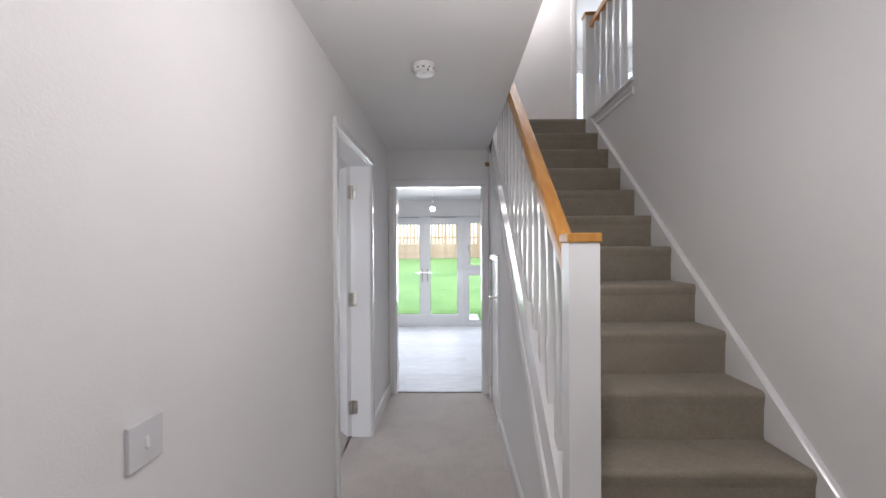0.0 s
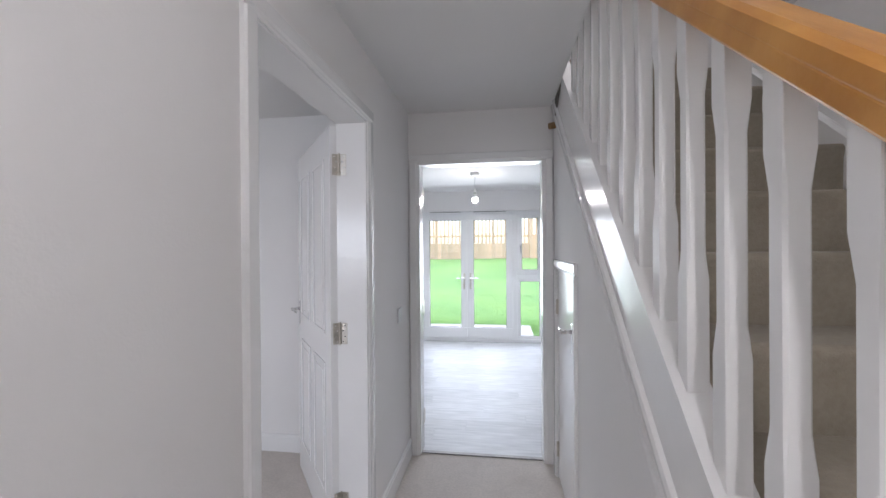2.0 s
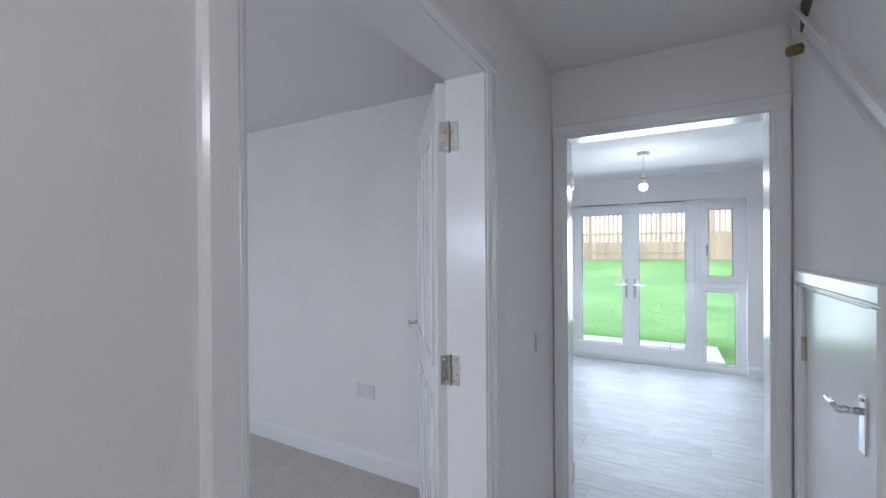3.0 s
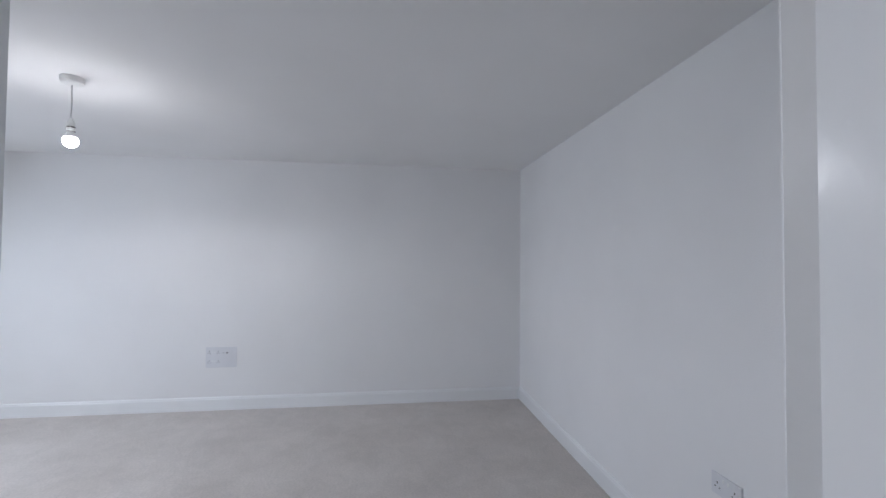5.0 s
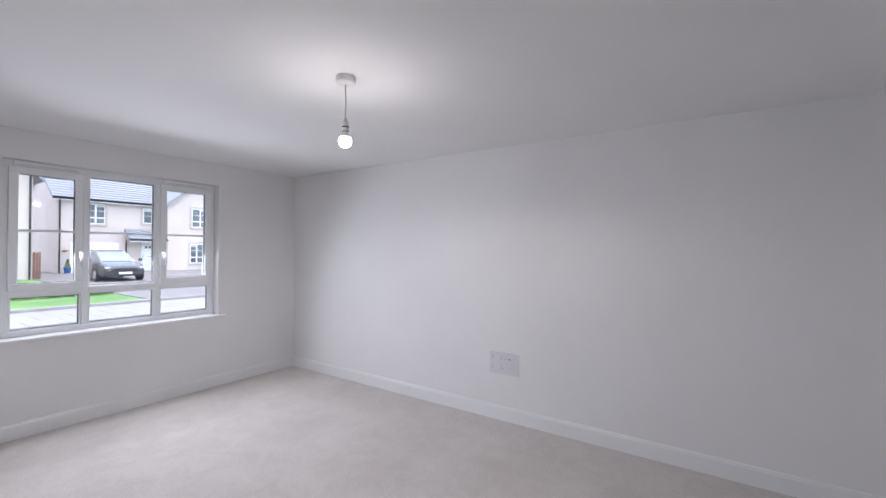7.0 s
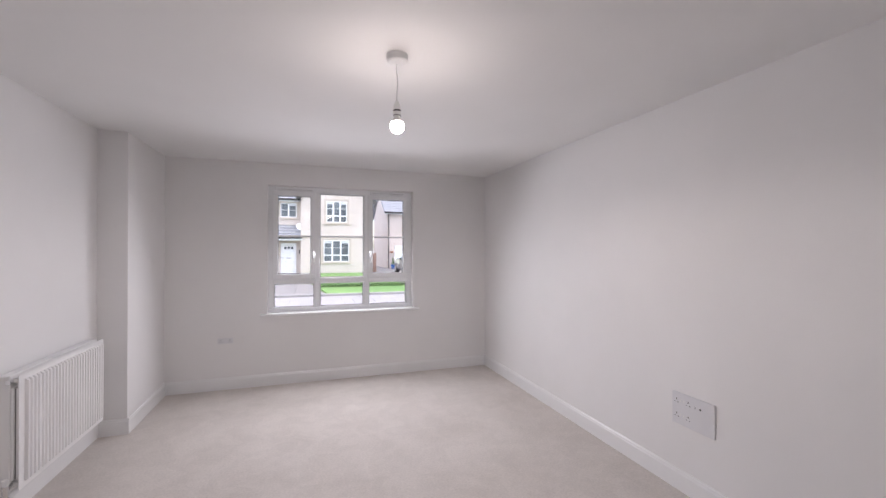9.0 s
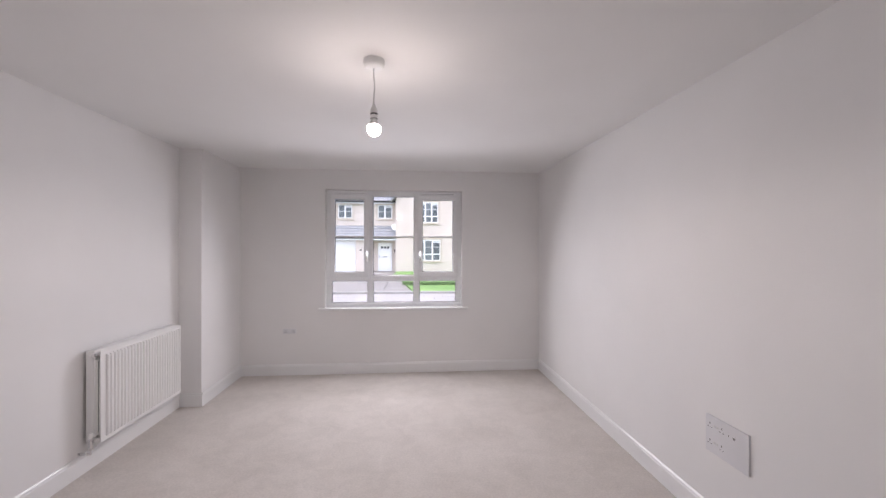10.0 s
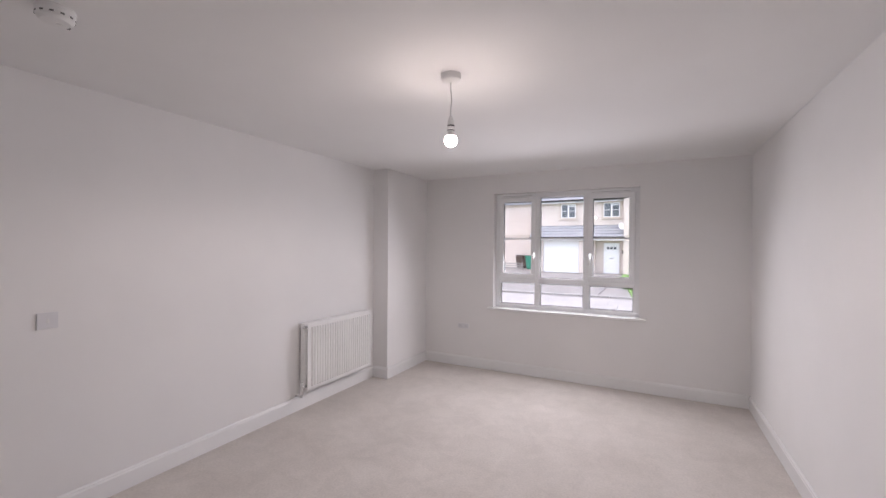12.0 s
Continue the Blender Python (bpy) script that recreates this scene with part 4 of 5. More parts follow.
gate = thing("fence_panel", (2.9, FY - 0.1, FB), "close-boarded softwood panel and stout posts before the fence", "fence")
for i in range(13):
    x = 2.02 + i * 0.15
    part("board", box(x, x + 0.146, FY - 0.08, FY - 0.06, FB - 0.2, FB + 0.93 + 0.01 * math.sin(i * 2.1), 0.003), FENCEWOOD, gate)
for x in (1.95, 4.02):
    part("post", box(x - 0.065, x + 0.065, FY - 0.15, FY - 0.05, FB - 0.2, FB + 1.78, 0.006), FENCEWOOD, gate)

# street: footway, kerb, lawns and drives
fw = thing("pavement_strip", (-2, -14.0, GZ), "pale concrete block footway by the road", "pavement", kind="structure")
k0 = None
for i in range(44):
    for j in range(3):
        x, y = -16 + i * 0.62, -15.2 + j * 0.8
        if k0 is None:
            k0 = part("paver", box(-0.305, 0.305, -0.392, 0.392, -0.06, 0.02, 0.008), SLAB, fw, local=True)
            ob = k0
        else:
            ob = k0.copy()
            scene.collection.objects.link(ob)
        ob.location = (x + (0.31 if j % 2 else 0) + 2, y + 14.4, 0)
kerb = thing("kerb", (-2, -15.75, GZ), "pale concrete kerb stones along the footway", "kerb", kind="structure")
k1 = None
for i in range(30):
    if k1 is None:
        k1 = part("kerb_stone", box(-0.452, 0.452, -0.07, 0.07, -0.1, 0.06, 0.012), SLAB, kerb, local=True)
        ob = k1
    else:
        ob = k1.copy()
        scene.collection.objects.link(ob)
    ob.location = (-14 + i * 0.915 + 2, 0, 0)
bm = box(-5.8, -1.85, -21.0, -15.7, GZ - 0.06, GZ + 0.05, 0.02)
for v in bm.verts:
    if v.co.x > -3 and v.co.y > -18:
        v.co.x -= 0.5
structure("lawn_front", bm, LAWN, "small mown front lawn across the street", "lawn")
structure("lawn_house", box(-5.8, -1.3, -28.9, -23.0, GZ - 0.06, GZ + 0.04, 0.02), LAWN, "strip of mown grass below the house wall", "lawn")
structure("lawn_east", box(5.6, 12, -22, -15.7, GZ - 0.06, GZ + 0.05, 0.02), LAWN, "mown front lawn across the street", "lawn")
structure("drive", box(-1.2, 4.6, -28.8, -16.0, GZ - 0.05, GZ + 0.012), PAVING, "pale block-paved drive before the garage", "drive")
structure("drive_west", box(-14.5, -6.0, -34.6, -16.0, GZ - 0.05, GZ + 0.012), PAVING, "pale block-paved drive before the garage", "drive")
# low ground-cover plants across the lawn
rnd = random.Random(7)
verts, faces = [], []
for i in range(2600):
    x, y = rnd.uniform(-5.7, -1.9), -18.3 + rnd.uniform(-0.12, 0.12)
    z, a, s = GZ + 0.05 + rnd.random() * 0.12, rnd.uniform(0, 6.28), rnd.uniform(0.02, 0.05)
    k = len(verts)
    verts += [(x, y, z), (x + s * math.cos(a), y + s * math.sin(a), z + 0.01), (x + s * math.cos(a + 1.2), y + s * math.sin(a + 1.2), z + 0.03)]
    faces.append((k, k + 1, k + 2))
me = bpy.data.meshes.new("ground_cover")
me.from_pydata(verts, [], faces)
me.materials.append(LEAF)
tagged(new("ground_cover", me), "low dark ground-cover plants in a line across the lawn", "plants", kind="stuff")

# ---- houses across the street ----


def house_window(h, x0, x1, y, z0, z1, cols, low=True, surround=True):
    """White window facing the street (towards +y): frame, panes, sill and stone surround."""
    w = part("window", box(x0, x1, y - 0.06, y + 0.012, z0, z1), PVC, h, "white window with glazing bars")
    split = z0 + (z1 - z0) * 0.30 if low else z0
    wd = (x1 - x0) / cols
    mid = split + (z1 - split) * 0.5
    for i in range(cols):
        a, b = x0 + i * wd + 0.05, x0 + (i + 1) * wd - 0.05
        for za, zb in ([(z0 + 0.05, split - 0.03)] if low else []) + [(split + 0.05, mid - 0.015), (mid + 0.015, z1 - 0.06)]:
            part("pane", box(a, b, y + 0.010, y + 0.018, za, zb), DARKGLASS, w)
            if za > split and zb > z1 - 0.1 and i % 2 == 0:
                part("blind", box(a + 0.01, b - 0.01, y + 0.016, y + 0.0195, zb - (zb - za) * 0.35, zb - 0.01), BLIND, w)
    if surround:
        part("sill", box(x0 - 0.12, x1 + 0.12, y - 0.01, y + 0.08, z0 - 0.13, z0 - 0.01, 0.008), STONE, w, "sandstone sill")
        part("surround", box(x0 - 0.13, x0 - 0.005, y - 0.01, y + 0.03, z0 - 0.01, z1 + 0.005, 0.006), STONE, w, "sandstone surround")
        part("surround", box(x1 + 0.005, x1 + 0.13, y - 0.01, y + 0.03, z0 - 0.01, z1 + 0.005, 0.006), STONE, w, "sandstone surround")
        part("lintel", box(x0 - 0.13, x1 + 0.13, y - 0.01, y + 0.032, z1 + 0.006, z1 + 0.14, 0.006), STONE, w, "sandstone lintel")


def tiled_slope(h, x0, x1, ye, ze, yr, zr, name="roof"):
    """A roof slope rising from the eave line to the ridge line, in lapped courses."""
    base = bmesh.new()
    vs = [base.verts.new(p) for p in ((x0, ye, ze), (x1, ye, ze), (x1, yr, zr), (x0, yr, zr), (x0, ye, ze - 0.12), (x1, ye, ze - 0.12), (x1, yr, zr - 0.12), (x0, yr, zr - 0.12))]
    for f in ((0, 1, 2, 3), (4, 5, 6, 7), (0, 1, 5, 4), (1, 2, 6, 5), (2, 3, 7, 6), (3, 0, 4, 7)):
        base.faces.new([vs[i] for i in f])
    r = part(name, base, TILE, h, "grey tiled roof")
    length = math.hypot(yr - ye, zr - ze)
    k = max(3, int(length / 0.30))
    dy, dz = (yr - ye) / k, (zr - ze) / k
    up = Vector((0, -dz, dy)).normalized()
    if up.z < 0:
        up = -up
    for i in range(k):
        a = Vector((x0, ye + dy * i, ze + dz * i))
        b = Vector((x0, ye + dy * (i + 1.05), ze + dz * (i + 1.05)))
        bm = bmesh.new()
        q = []
        for px in (x0, x1):
            q.append([bm.verts.new((px, p.y, p.z) if not o else (px, p.y + up.y * o, p.z + up.z * o)) for p, o in ((a, 0.002), (a, 0.055), (b, 0.02), (b, 0.002))])
        for j in range(4):
            bm.faces.new((q[0][j], q[0][(j + 1) % 4], q[1][(j + 1) % 4], q[1][j]))
        bm.faces.new(q[0])
        bm.faces.new(q[1])
        part("tile_course", bm, TILE, r)
    return r


def end_gable(h, x0, x1, y0, y1, z, apex):
    """Triangular wall heads under a ridge that runs along the street."""
    part("gable", sweep([(y0, z), (y1, z), ((y0 + y1) / 2, apex)], (x0, 0, 0), (0, 1, 0), (0, 0, 1), (x1 - x0, 0, 0)), RENDER, h)


def wing_roof(h, x0, x1, y0, y1, z, apex):
    """Two tiled slabs over a street-facing gable."""
    xm = (x0 + x1) / 2
    for xe in (x0, x1):
        o = 0.35 if xe > xm else -0.35
        dz = (apex - z) / abs(xe - xm) * 0.35
        part("roof", sweep([(xe + o, z - dz), (xm, apex), (xm, apex + 0.18), (xe + o, z - dz + 0.18)], (0, y0, 0), (1, 0, 0), (0, 0, 1), (0, y1 + 0.3 - y0, 0)), TILE, h, "grey tiled roof")


def gutter(h, x0, x1, y, z):
    part("fascia", box(x0, x1, y - 0.03, y, z - 0.22, z - 0.02), PVC, h, "white fascia board")
    part("gutter", tube((x0, y + 0.06, z - 0.05), (x1, y + 0.06, z - 0.05), 0.055, n=10), BLACK, h, "dark gutter")


def downpipe(h, x, y, z0, z1):
    part("downpipe", tube((x, y + 0.06, z0), (x, y + 0.06, z1), 0.04, n=10), BLACK, h, "dark downpipe")


def front_door(h, x0, x1, y, z0, z1):
    dr = part("door", box(x0, x1, y - 0.05, y + 0.03, z0, z1, 0.01), PVC, h, "white front door with small panes")
    for i in range(3):
        a = x0 + (x1 - x0) * (0.2 + 0.22 * i)
        part("pane", box(a, a + 0.15, y + 0.028, y + 0.036, z1 - 0.42, z1 - 0.26), DARKGLASS, dr)
    for i in range(2):
        a = x0 + (x1 - x0) * (0.14 + 0.4 * i)
        part("door_panel", box(a, a + (x1 - x0) * 0.3, y + 0.028, y + 0.045, z0 + 0.2, z0 + 0.85, 0.012), PVC, dr)
    part("letter_plate", box((x0 + x1) / 2 - 0.14, (x0 + x1) / 2 + 0.14, y + 0.03, y + 0.042, z0 + 0.98, z0 + 1.04), CHROME, dr)
    part("door_handle", box(x1 - 0.1, x1 - 0.06, y + 0.03, y + 0.07, z0 + 0.95, z0 + 1.15), CHROME, dr)


def garage_door(h, x0, x1, y, z0, z1):
    gdn = part("garage_door", box(x0, x1, y - 0.05, y + 0.02, z0, z1), PVC, h, "white garage door")
    for i in range(4):
        za = z0 + (z1 - z0) * i / 4
        part("door_panel", box(x0 + 0.04, x1 - 0.04, y + 0.018, y + 0.03, za + 0.02, za + (z1 - z0) / 4 - 0.02, 0.008), PVC, gdn)
    part("door_handle", box((x0 + x1) / 2 - 0.05, (x0 + x1) / 2 + 0.05, y + 0.03, y + 0.05, z0 + 0.8, z0 + 0.84), BLACK, gdn)


# house with the gabled wing, garage and porch roof
AY = -29.0
ha = thing("house", (-0.7, AY - 3, GZ), "cream rendered two-storey house with a porch roof and garage", "house")
part("wall", pierced("y", AY - 7, AY, -5.85, -1.30, GZ, 4.95), RENDER, ha, "cream rendered wing")
gb = bmesh.new()
for yy in (AY - 7, AY):
    vs = [gb.verts.new((-5.85, yy, 4.95)), gb.verts.new((-1.30, yy, 4.95)), gb.verts.new((-3.575, yy, 6.9))]
    gb.faces.new(vs)
gb.verts.ensure_lookup_table()
for i in range(3):
    gb.faces.new((gb.verts[i], gb.verts[(i + 1) % 3], gb.verts[3 + (i + 1) % 3], gb.verts[3 + i]))
part("gable", gb, RENDER, ha)
part("string_course", box(-5.87, -1.28, AY - 0.01, AY + 0.03, 2.18, 2.30), STONE, ha, "sandstone band")
part("wall", box(-1.30, 4.5, AY - 7, AY - 0.9, GZ, 4.75), RENDER, ha, "cream rendered wall")
part("porch_pier", box(0.46, 1.42, AY - 0.9, AY - 0.25, GZ, 2.0), RENDER, ha)
part("porch_pier", box(3.82, 4.5, AY - 0.9, AY - 0.25, GZ, 2.0), RENDER, ha)
part("porch_soffit", box(-1.30, 4.6, AY - 0.9, AY - 0.05, 1.99, 2.08), PVC, ha)
garage_door(ha, 1.43, 3.81, AY - 0.5, GZ, 1.98)
front_door(ha, -1.02, -0.06, AY - 0.86, GZ, 1.86)
tiled_slope(ha, -1.36, 4.65, AY + 0.02, 2.22, AY - 1.15, 3.18, "porch_roof")
gutter(ha, -1.36, 4.65, AY + 0.02, 2.24)
house_window(ha, 1.74, 2.70, AY - 0.9, 3.55, 4.50, 2, False, True)
house_window(ha, -1.02, -0.03, AY - 0.9, 3.55, 4.50, 2, False, True)
tiled_slope(ha, -1.6, 4.7, AY - 0.65, 4.72, AY - 4.2, 7.1)
gutter(ha, -1.25, 4.7, AY - 0.65, 4.78)
tiled_slope(ha, -1.6, 4.7, AY - 7.3, 4.72, AY - 4.0, 7.1)
end_gable(ha, -1.25, 4.48, AY - 7, AY - 0.95, 4.74, 6.85)
wing_roof(ha, -5.85, -1.30, AY - 7, AY, 4.95, 6.9)
house_window(ha, -4.2, -2.88, AY, 3.22, 4.62, 3)
house_window(ha, -4.35, -2.72, AY, 0.62, 2.04, 3)
downpipe(ha, -5.75, AY, GZ, 4.9)
downpipe(ha, 4.35, AY - 0.24, GZ, 2.1)
part("house_number", box(1.02, 1.14, AY - 0.25, AY - 0.235, 1.30, 1.38), BLACK, ha)
part("wall_lamp", box(-1.24, -1.17, AY - 0.9, AY - 0.8, 1.15, 1.4, 0.01), BLACK, ha)
dish = part("satellite_dish", lathe([(0, 0.0), (0.12, 0.02), (0.22, 0.06), (0.20, 0.065), (0.1, 0.03), (0, 0.02)], (0, 0, 0), 18), PVC, ha, local=True)
dish.matrix_local = pose(-0.5, 2.9, 3.05, -75, 0, 20)

# house further back along the street
BY = -35.0
hb = thing("house", (-11, BY - 3, GZ), "cream rendered house with grey roof and a garage", "house")
part("wall", box(-13.8, -8.1, BY - 7, BY, GZ, 4.62), RENDER, hb, "cream rendered wall")
part("wing", box(-18.6, -13.8, BY - 7, BY + 0.9, GZ, 4.62), RENDER, hb, "cream rendered wing")
gb = bmesh.new()
for yy in (BY - 7, BY + 0.9):
    gb.faces.new([gb.verts.new(p) for p in ((-18.6, yy, 4.62), (-13.8, yy, 4.62), (-16.2, yy, 6.7))])
gb.verts.ensure_lookup_table()
for i in range(3):
    gb.faces.new((gb.verts[i], gb.verts[(i + 1) % 3], gb.verts[3 + (i + 1) % 3], gb.verts[3 + i]))
part("gable", gb, RENDER, hb)
tiled_slope(hb, -14.2, -7.8, BY + 0.3, 4.55, BY - 3.6, 7.2)
gutter(hb, -13.75, -7.8, BY + 0.3, 4.60)
tiled_slope(hb, -14.2, -7.8, BY - 7.3, 4.55, BY - 3.4, 7.2)
end_gable(hb, -13.7, -8.12, BY - 7, BY, 4.61, 7.0)
wing_roof(hb, -18.6, -13.8, BY - 7, BY + 0.9, 4.62, 6.7)
garage_door(hb, -11.2, -8.7, BY + 0.03, GZ, 1.78)
front_door(hb, -13.5, -12.5, BY + 0.03, GZ, 1.85)
tiled_slope(hb, -13.78, -11.5, BY + 1.0, 2.05, BY + 0.02, 2.75, "porch_roof")
gutter(hb, -13.78, -11.5, BY + 1.0, 2.07)
house_window(hb, -10.45, -9.45, BY, 3.0, 4.3, 2)
house_window(hb, -13.15, -12.6, BY, 3.2, 4.25, 1, False)
house_window(hb, -16.6, -15.4, BY + 0.9, 3.05, 4.45, 2)
house_window(hb, -16.7, -15.3, BY + 0.9, 0.35, 1.80, 3)
downpipe(hb, -8.2, BY, GZ, 4.5)
downpipe(hb, -11.6, BY + 0.03, GZ, 2.0)
bk = thing("hanging_basket", (-8.42, BY + 0.25, 1.2), "terracotta hanging basket on the house wall", "hanging basket")
part("bowl", lathe([(0.02, 0), (0.10, 0.03), (0.16, 0.12), (0.14, 0.13), (0, 0.12)], (-8.42, BY + 0.2, 1.15), 14), TERRACOTTA, bk)
part("hook", tube((-8.42, BY, 1.45), (-8.42, BY + 0.2, 1.27), 0.012, n=8), BLACK, bk)
pot = thing("plant_pot", (-8.45, BY + 0.6, GZ), "blue glazed pot with a small green shrub", "plant pot")
part("pot", lathe([(0.0, 0), (0.14, 0.0), (0.19, 0.34), (0.21, 0.36), (0.17, 0.36), (0, 0.33)], (-8.45, BY + 0.6, GZ), 18), BLUEPOT, pot)
rnd = random.Random(3)
bm = bmesh.new()
for i in range(160):
    z = rnd.random()
    r = 0.17 * (1 - z) * rnd.random() ** 0.4 + 0.01
    a = rnd.uniform(0, 6.28)
    c = Vector((-8.45 + r * math.cos(a), BY + 0.6 + r * math.sin(a), GZ + 0.34 + 0.55 * z))
    u = Vector((rnd.uniform(-1, 1), rnd.uniform(-1, 1), rnd.uniform(-1, 1))).normalized() * 0.06
    w = Vector((rnd.uniform(-1, 1), rnd.uniform(-1, 1), rnd.uniform(-1, 1))).normalized() * 0.03
    bm.faces.new([bm.verts.new(c - u), bm.verts.new(c + w), bm.verts.new(c + u), bm.verts.new(c - w)])
part("leaves", bm, LEAF, pot)

# third house, end wall, with bins and a low stack of fencing beside it
hc = thing("house", (9, -35, GZ), "cream rendered end wall of a neighbouring house", "house")
part("wall", box(5.3, 14.0, -44, -34.5, GZ, 5.2), RENDER, hc)
part("string_course", box(5.28, 14.02, -34.51, -34.46, 2.45, 2.57), STONE, hc, "sandstone band")
tiled_slope(hc, 5.1, 14.2, -34.2, 5.2, -39.3, 8.0)
tiled_slope(hc, 5.1, 14.2, -44.3, 5.2, -39.2, 8.0)
end_gable(hc, 5.32, 13.98, -44, -34.5, 5.19, 7.9)


def wheelie_bin(m, mat, label):
    b = thing("wheelie_bin", (0, 0, 0), label, "wheelie bin", "bins by the house wall")
    body = bmesh.new()
    vs = [body.verts.new(p) for p in ((-0.22, -0.22, 0.08), (0.22, -0.22, 0.08), (0.22, 0.22, 0.08), (-0.22, 0.22, 0.08), (-0.29, -0.34, 0.98), (0.29, -0.34, 0.98), (0.29, 0.34, 0.98), (-0.29, 0.34, 0.98))]
    for f in ((3, 2, 1, 0), (4, 5, 6, 7), (0, 1, 5, 4), (1, 2, 6, 5), (2, 3, 7, 6), (3, 0, 4, 7)):
        body.faces.new([vs[i] for i in f])
    part("body", body, mat, b)
    part("lid", box(-0.30, 0.30, -0.36, 0.36, 0.985, 1.06, 0.02), mat, b)
    part("bin_handle", tube((-0.25, -0.40, 0.98), (0.25, -0.40, 0.98), 0.02, n=8), mat, b)
    for s in (-1, 1):
        part("wheel", tube((s * 0.23, -0.24, 0.1), (s * 0.29, -0.24, 0.1), 0.1, n=16), BLACK, b)
    b.matrix_basis = m
    return b


wheelie_bin(pose(6.6, -33.4, GZ), BINBROWN, "brown plastic wheelie bin with closed lid")
wheelie_bin(pose(5.95, -33.3, GZ, 0, 0, 8), BINBROWN, "brown plastic wheelie bin with closed lid")
wheelie_bin(pose(5.2, -31.4, GZ, 0, 0, -10), BINGREEN, "green plastic wheelie bin with closed lid")
rail = thing("low_fence", (6.3, -30.5, GZ), "low white horizontal rail fence beside the house", "fence")
for z in (0.12, 0.28, 0.44):
    part("rail", box(5.6, 8.2, -30.55, -30.5, GZ + z, GZ + z + 0.08, 0.004), SLAB, rail)
for x in (5.62, 6.9, 8.16):
    part("post", box(x - 0.04, x + 0.04, -30.6, -30.55, GZ - 0.05, GZ + 0.58, 0.004), SLAB, rail)

# timber gate between the houses
tg = thing("timber_gate", (-6.1, AY - 0.6, GZ), "brown timber garden gate between two houses", "gate")
for i in range(4):
    x = -6.28 + i * 0.1
    part("board", box(x, x + 0.085, AY - 0.62, AY - 0.6, GZ, GZ + 1.36 - 0.03 * (i % 2), 0.004), GATEWOOD, tg)
for z in (0.25, 1.0):
    part("rail", box(-6.3, -5.88, AY - 0.655, AY - 0.621, GZ + z, GZ + z + 0.1, 0.004), GATEWOOD, tg)

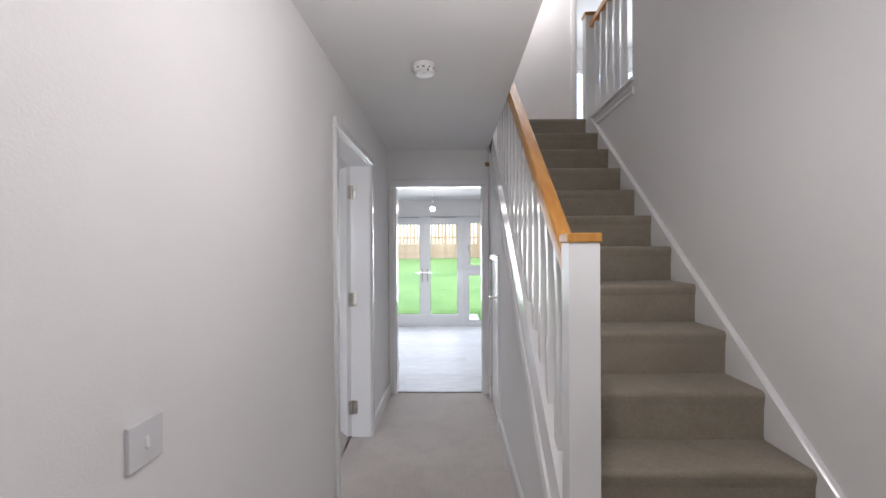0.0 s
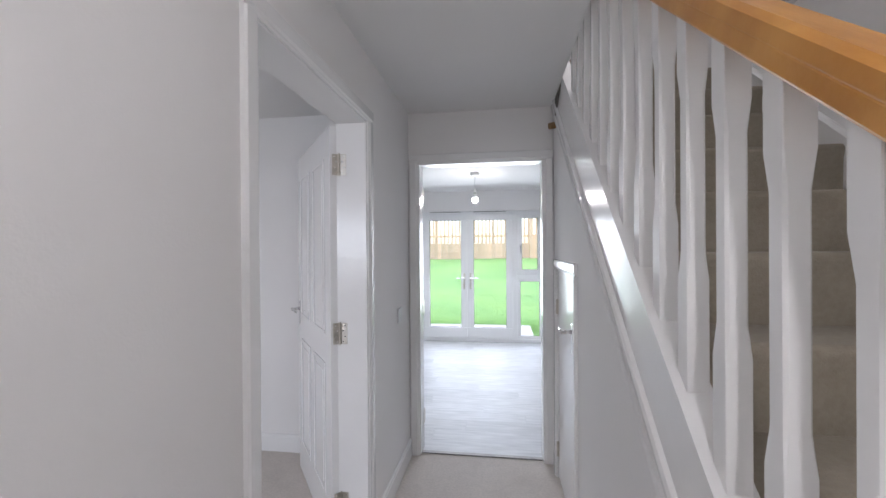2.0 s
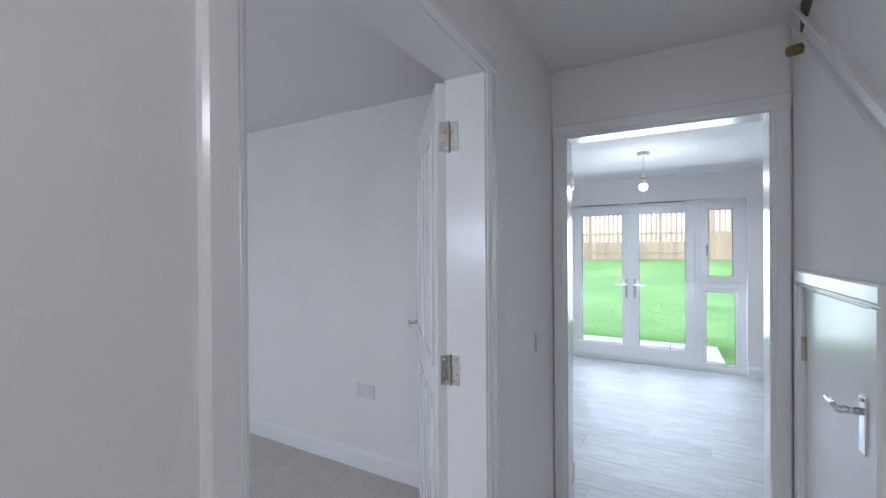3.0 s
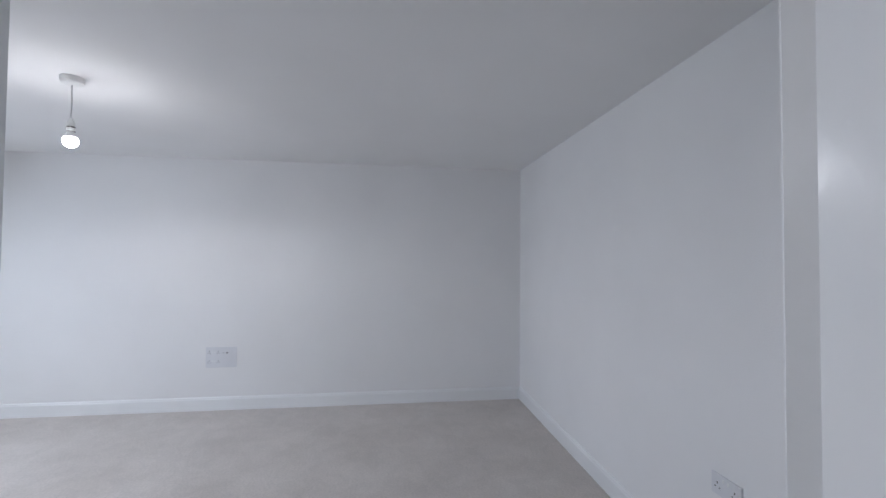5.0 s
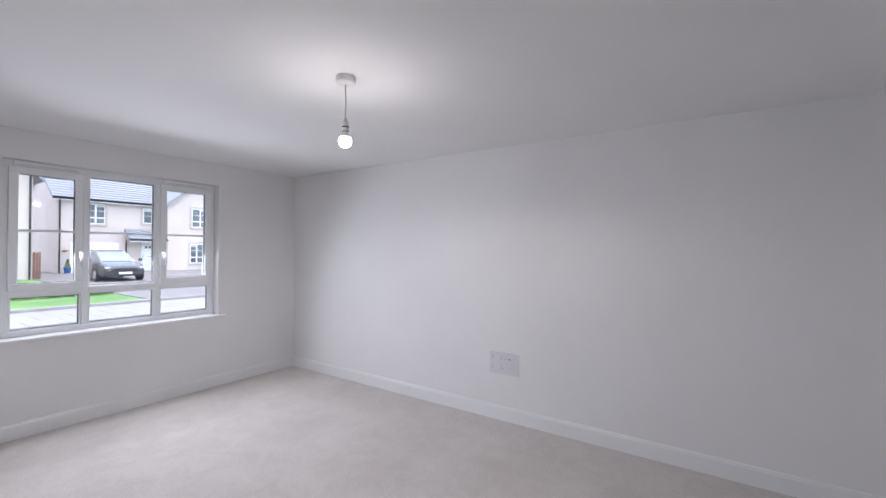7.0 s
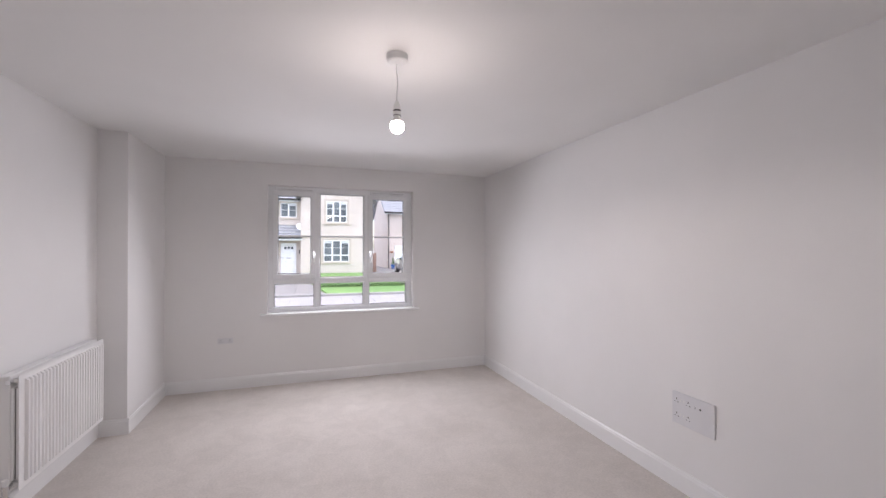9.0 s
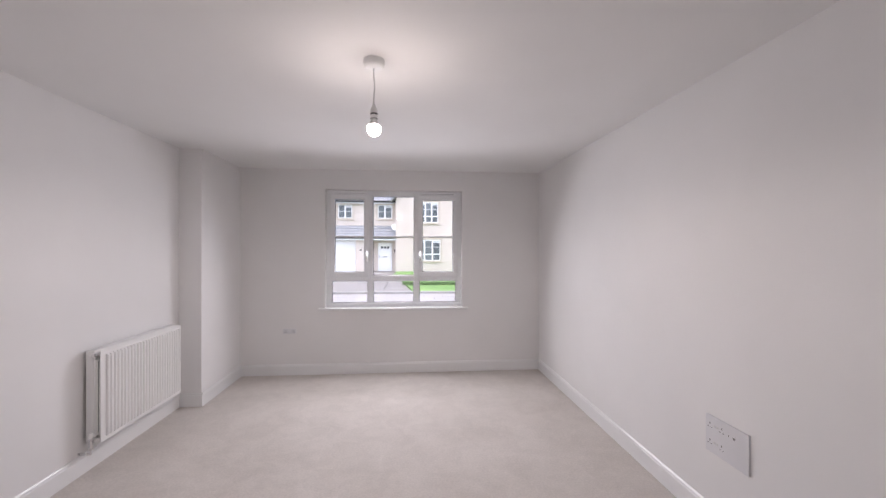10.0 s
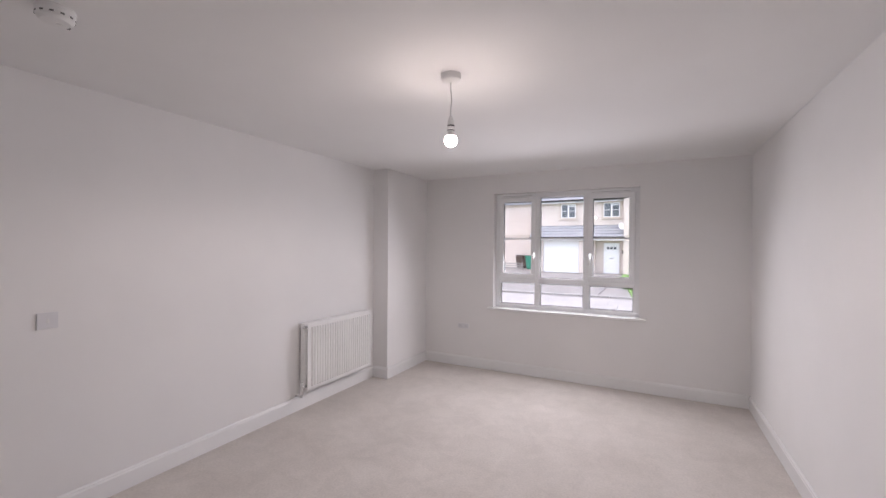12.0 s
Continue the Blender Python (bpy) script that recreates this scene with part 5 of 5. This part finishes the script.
# parked car
def parked_car(m):
    c = thing("car", (0, 0, 0), "dark grey saloon car parked on the drive", "car")
    # body from cross sections along x (front at +x)
    secs = [(-2.30, 0.62, 0.42, 0.86), (-2.22, 0.80, 0.30, 0.98), (-1.5, 0.92, 0.24, 1.02), (0.0, 0.94, 0.22, 0.98), (1.0, 0.93, 0.22, 0.94), (1.8, 0.90, 0.24, 0.86), (2.22, 0.78, 0.28, 0.74), (2.32, 0.60, 0.36, 0.62)]
    bm = bmesh.new()
    rings = []
    for x, w, zb, zt in secs:
        zm = (zb + zt) / 2 + 0.05
        rings.append([bm.verts.new((x, yy, zz)) for yy, zz in ((-w * 0.9, zb), (-w, zb + 0.12), (-w, zm), (-w * 0.93, zt - 0.06), (-w * 0.8, zt), (w * 0.8, zt), (w * 0.93, zt - 0.06), (w, zm), (w, zb + 0.12), (w * 0.9, zb))])
    for a, b in zip(rings, rings[1:]):
        for i in range(10):
            bm.faces.new((a[i], a[(i + 1) % 10], b[(i + 1) % 10], b[i]))
    bm.faces.new(rings[0])
    bm.faces.new(rings[-1])
    body = part("body", bm, CARPAINT, c, smooth=False)
    bm = bmesh.new()
    rings = []
    for x, w, zb, zt in ((-2.0, 0.70, 0.94, 0.98), (-1.15, 0.72, 0.94, 1.36), (-0.4, 0.72, 0.94, 1.46), (0.25, 0.70, 0.94, 1.42), (1.15, 0.74, 0.90, 0.95)):
        rings.append([bm.verts.new((x, yy, zz)) for yy, zz in ((-w - 0.06, zb), (-w * 0.84, zt - 0.03), (-w * 0.7, zt), (w * 0.7, zt), (w * 0.84, zt - 0.03), (w + 0.06, zb))])
    for a, b in zip(rings, rings[1:]):
        for i in range(6):
            bm.faces.new((a[i], a[(i + 1) % 6], b[(i + 1) % 6], b[i]))
    bm.faces.new(rings[0])
    bm.faces.new(rings[-1])
    part("glasshouse", bm, CARGLASS, c, "car windows with sky reflection put into their grey")
    part("roof_panel", box(-1.1, 0.2, -0.5, 0.5, 1.415, 1.475, 0.02), CARPAINT, c)
    for x in (-1.4, 1.42):
        for s in (-1, 1):
            w = part("wheel", tube((x, s * 0.74, 0.33), (x, s * 0.94, 0.33), 0.33, n=24), BLACK, c)
            part("rim", tube((x, s * 0.92, 0.33), (x, s * 0.955, 0.33), 0.22, 0.2, n=10), NICKEL, w)
    part("grille", box(2.24, 2.335, -0.42, 0.42, 0.46, 0.66, 0.02), BLACK, body)
    part("number_plate", box(2.33, 2.35, -0.26, 0.26, 0.36, 0.47, 0.004), PVC, body, "white number plate")
    for s in (-1, 1):
        part("headlight", box(2.10, 2.27, s * 0.50, s * 0.76, 0.60, 0.70, 0.02), CHROME, body, "clear headlight")
        part("mirror", box(0.85, 1.0, s * 0.96, s * 1.10, 0.95, 1.08, 0.02), CARPAINT, body)
    c.matrix_basis = m
    return c


parked_car(pose(-8.27, -27.0, GZ, 0, 0, 88))

# ---- dining floor: vinyl planks laid away from the hall ----
fl = structure("floor_dining_room", box(-1.75, 5.05, 0.03, DN + 0.16, -0.2, -0.0035), VINYL, "grey wood-look vinyl plank floor", "floor")
pm = {}
rnd = random.Random(9)
y = 0.056
while y < DN + 0.1:
    x = -1.75 - rnd.uniform(0.1, 1.1)
    while x < 2.9:
        a, b = max(x, -1.745), min(x + 1.21, 2.9)
        if b - a > 0.03:
            key = round(b - a, 2)
            if key not in pm:
                ob = part("plank", box(0.0005, key - 0.0005, -0.0888, 0.0888, -0.006, 0.0, 0.0006), VINYL, fl)
                pm[key] = ob
            else:
                ob = pm[key].copy()
                scene.collection.objects.link(ob)
            ob.location = (a, y + 0.0895, 0)
        x += 1.2105
    y += 0.1785
part("plank_field", box(2.9, 5.0, 0.06, DN, -0.0034, 0.0), VINYL, fl)
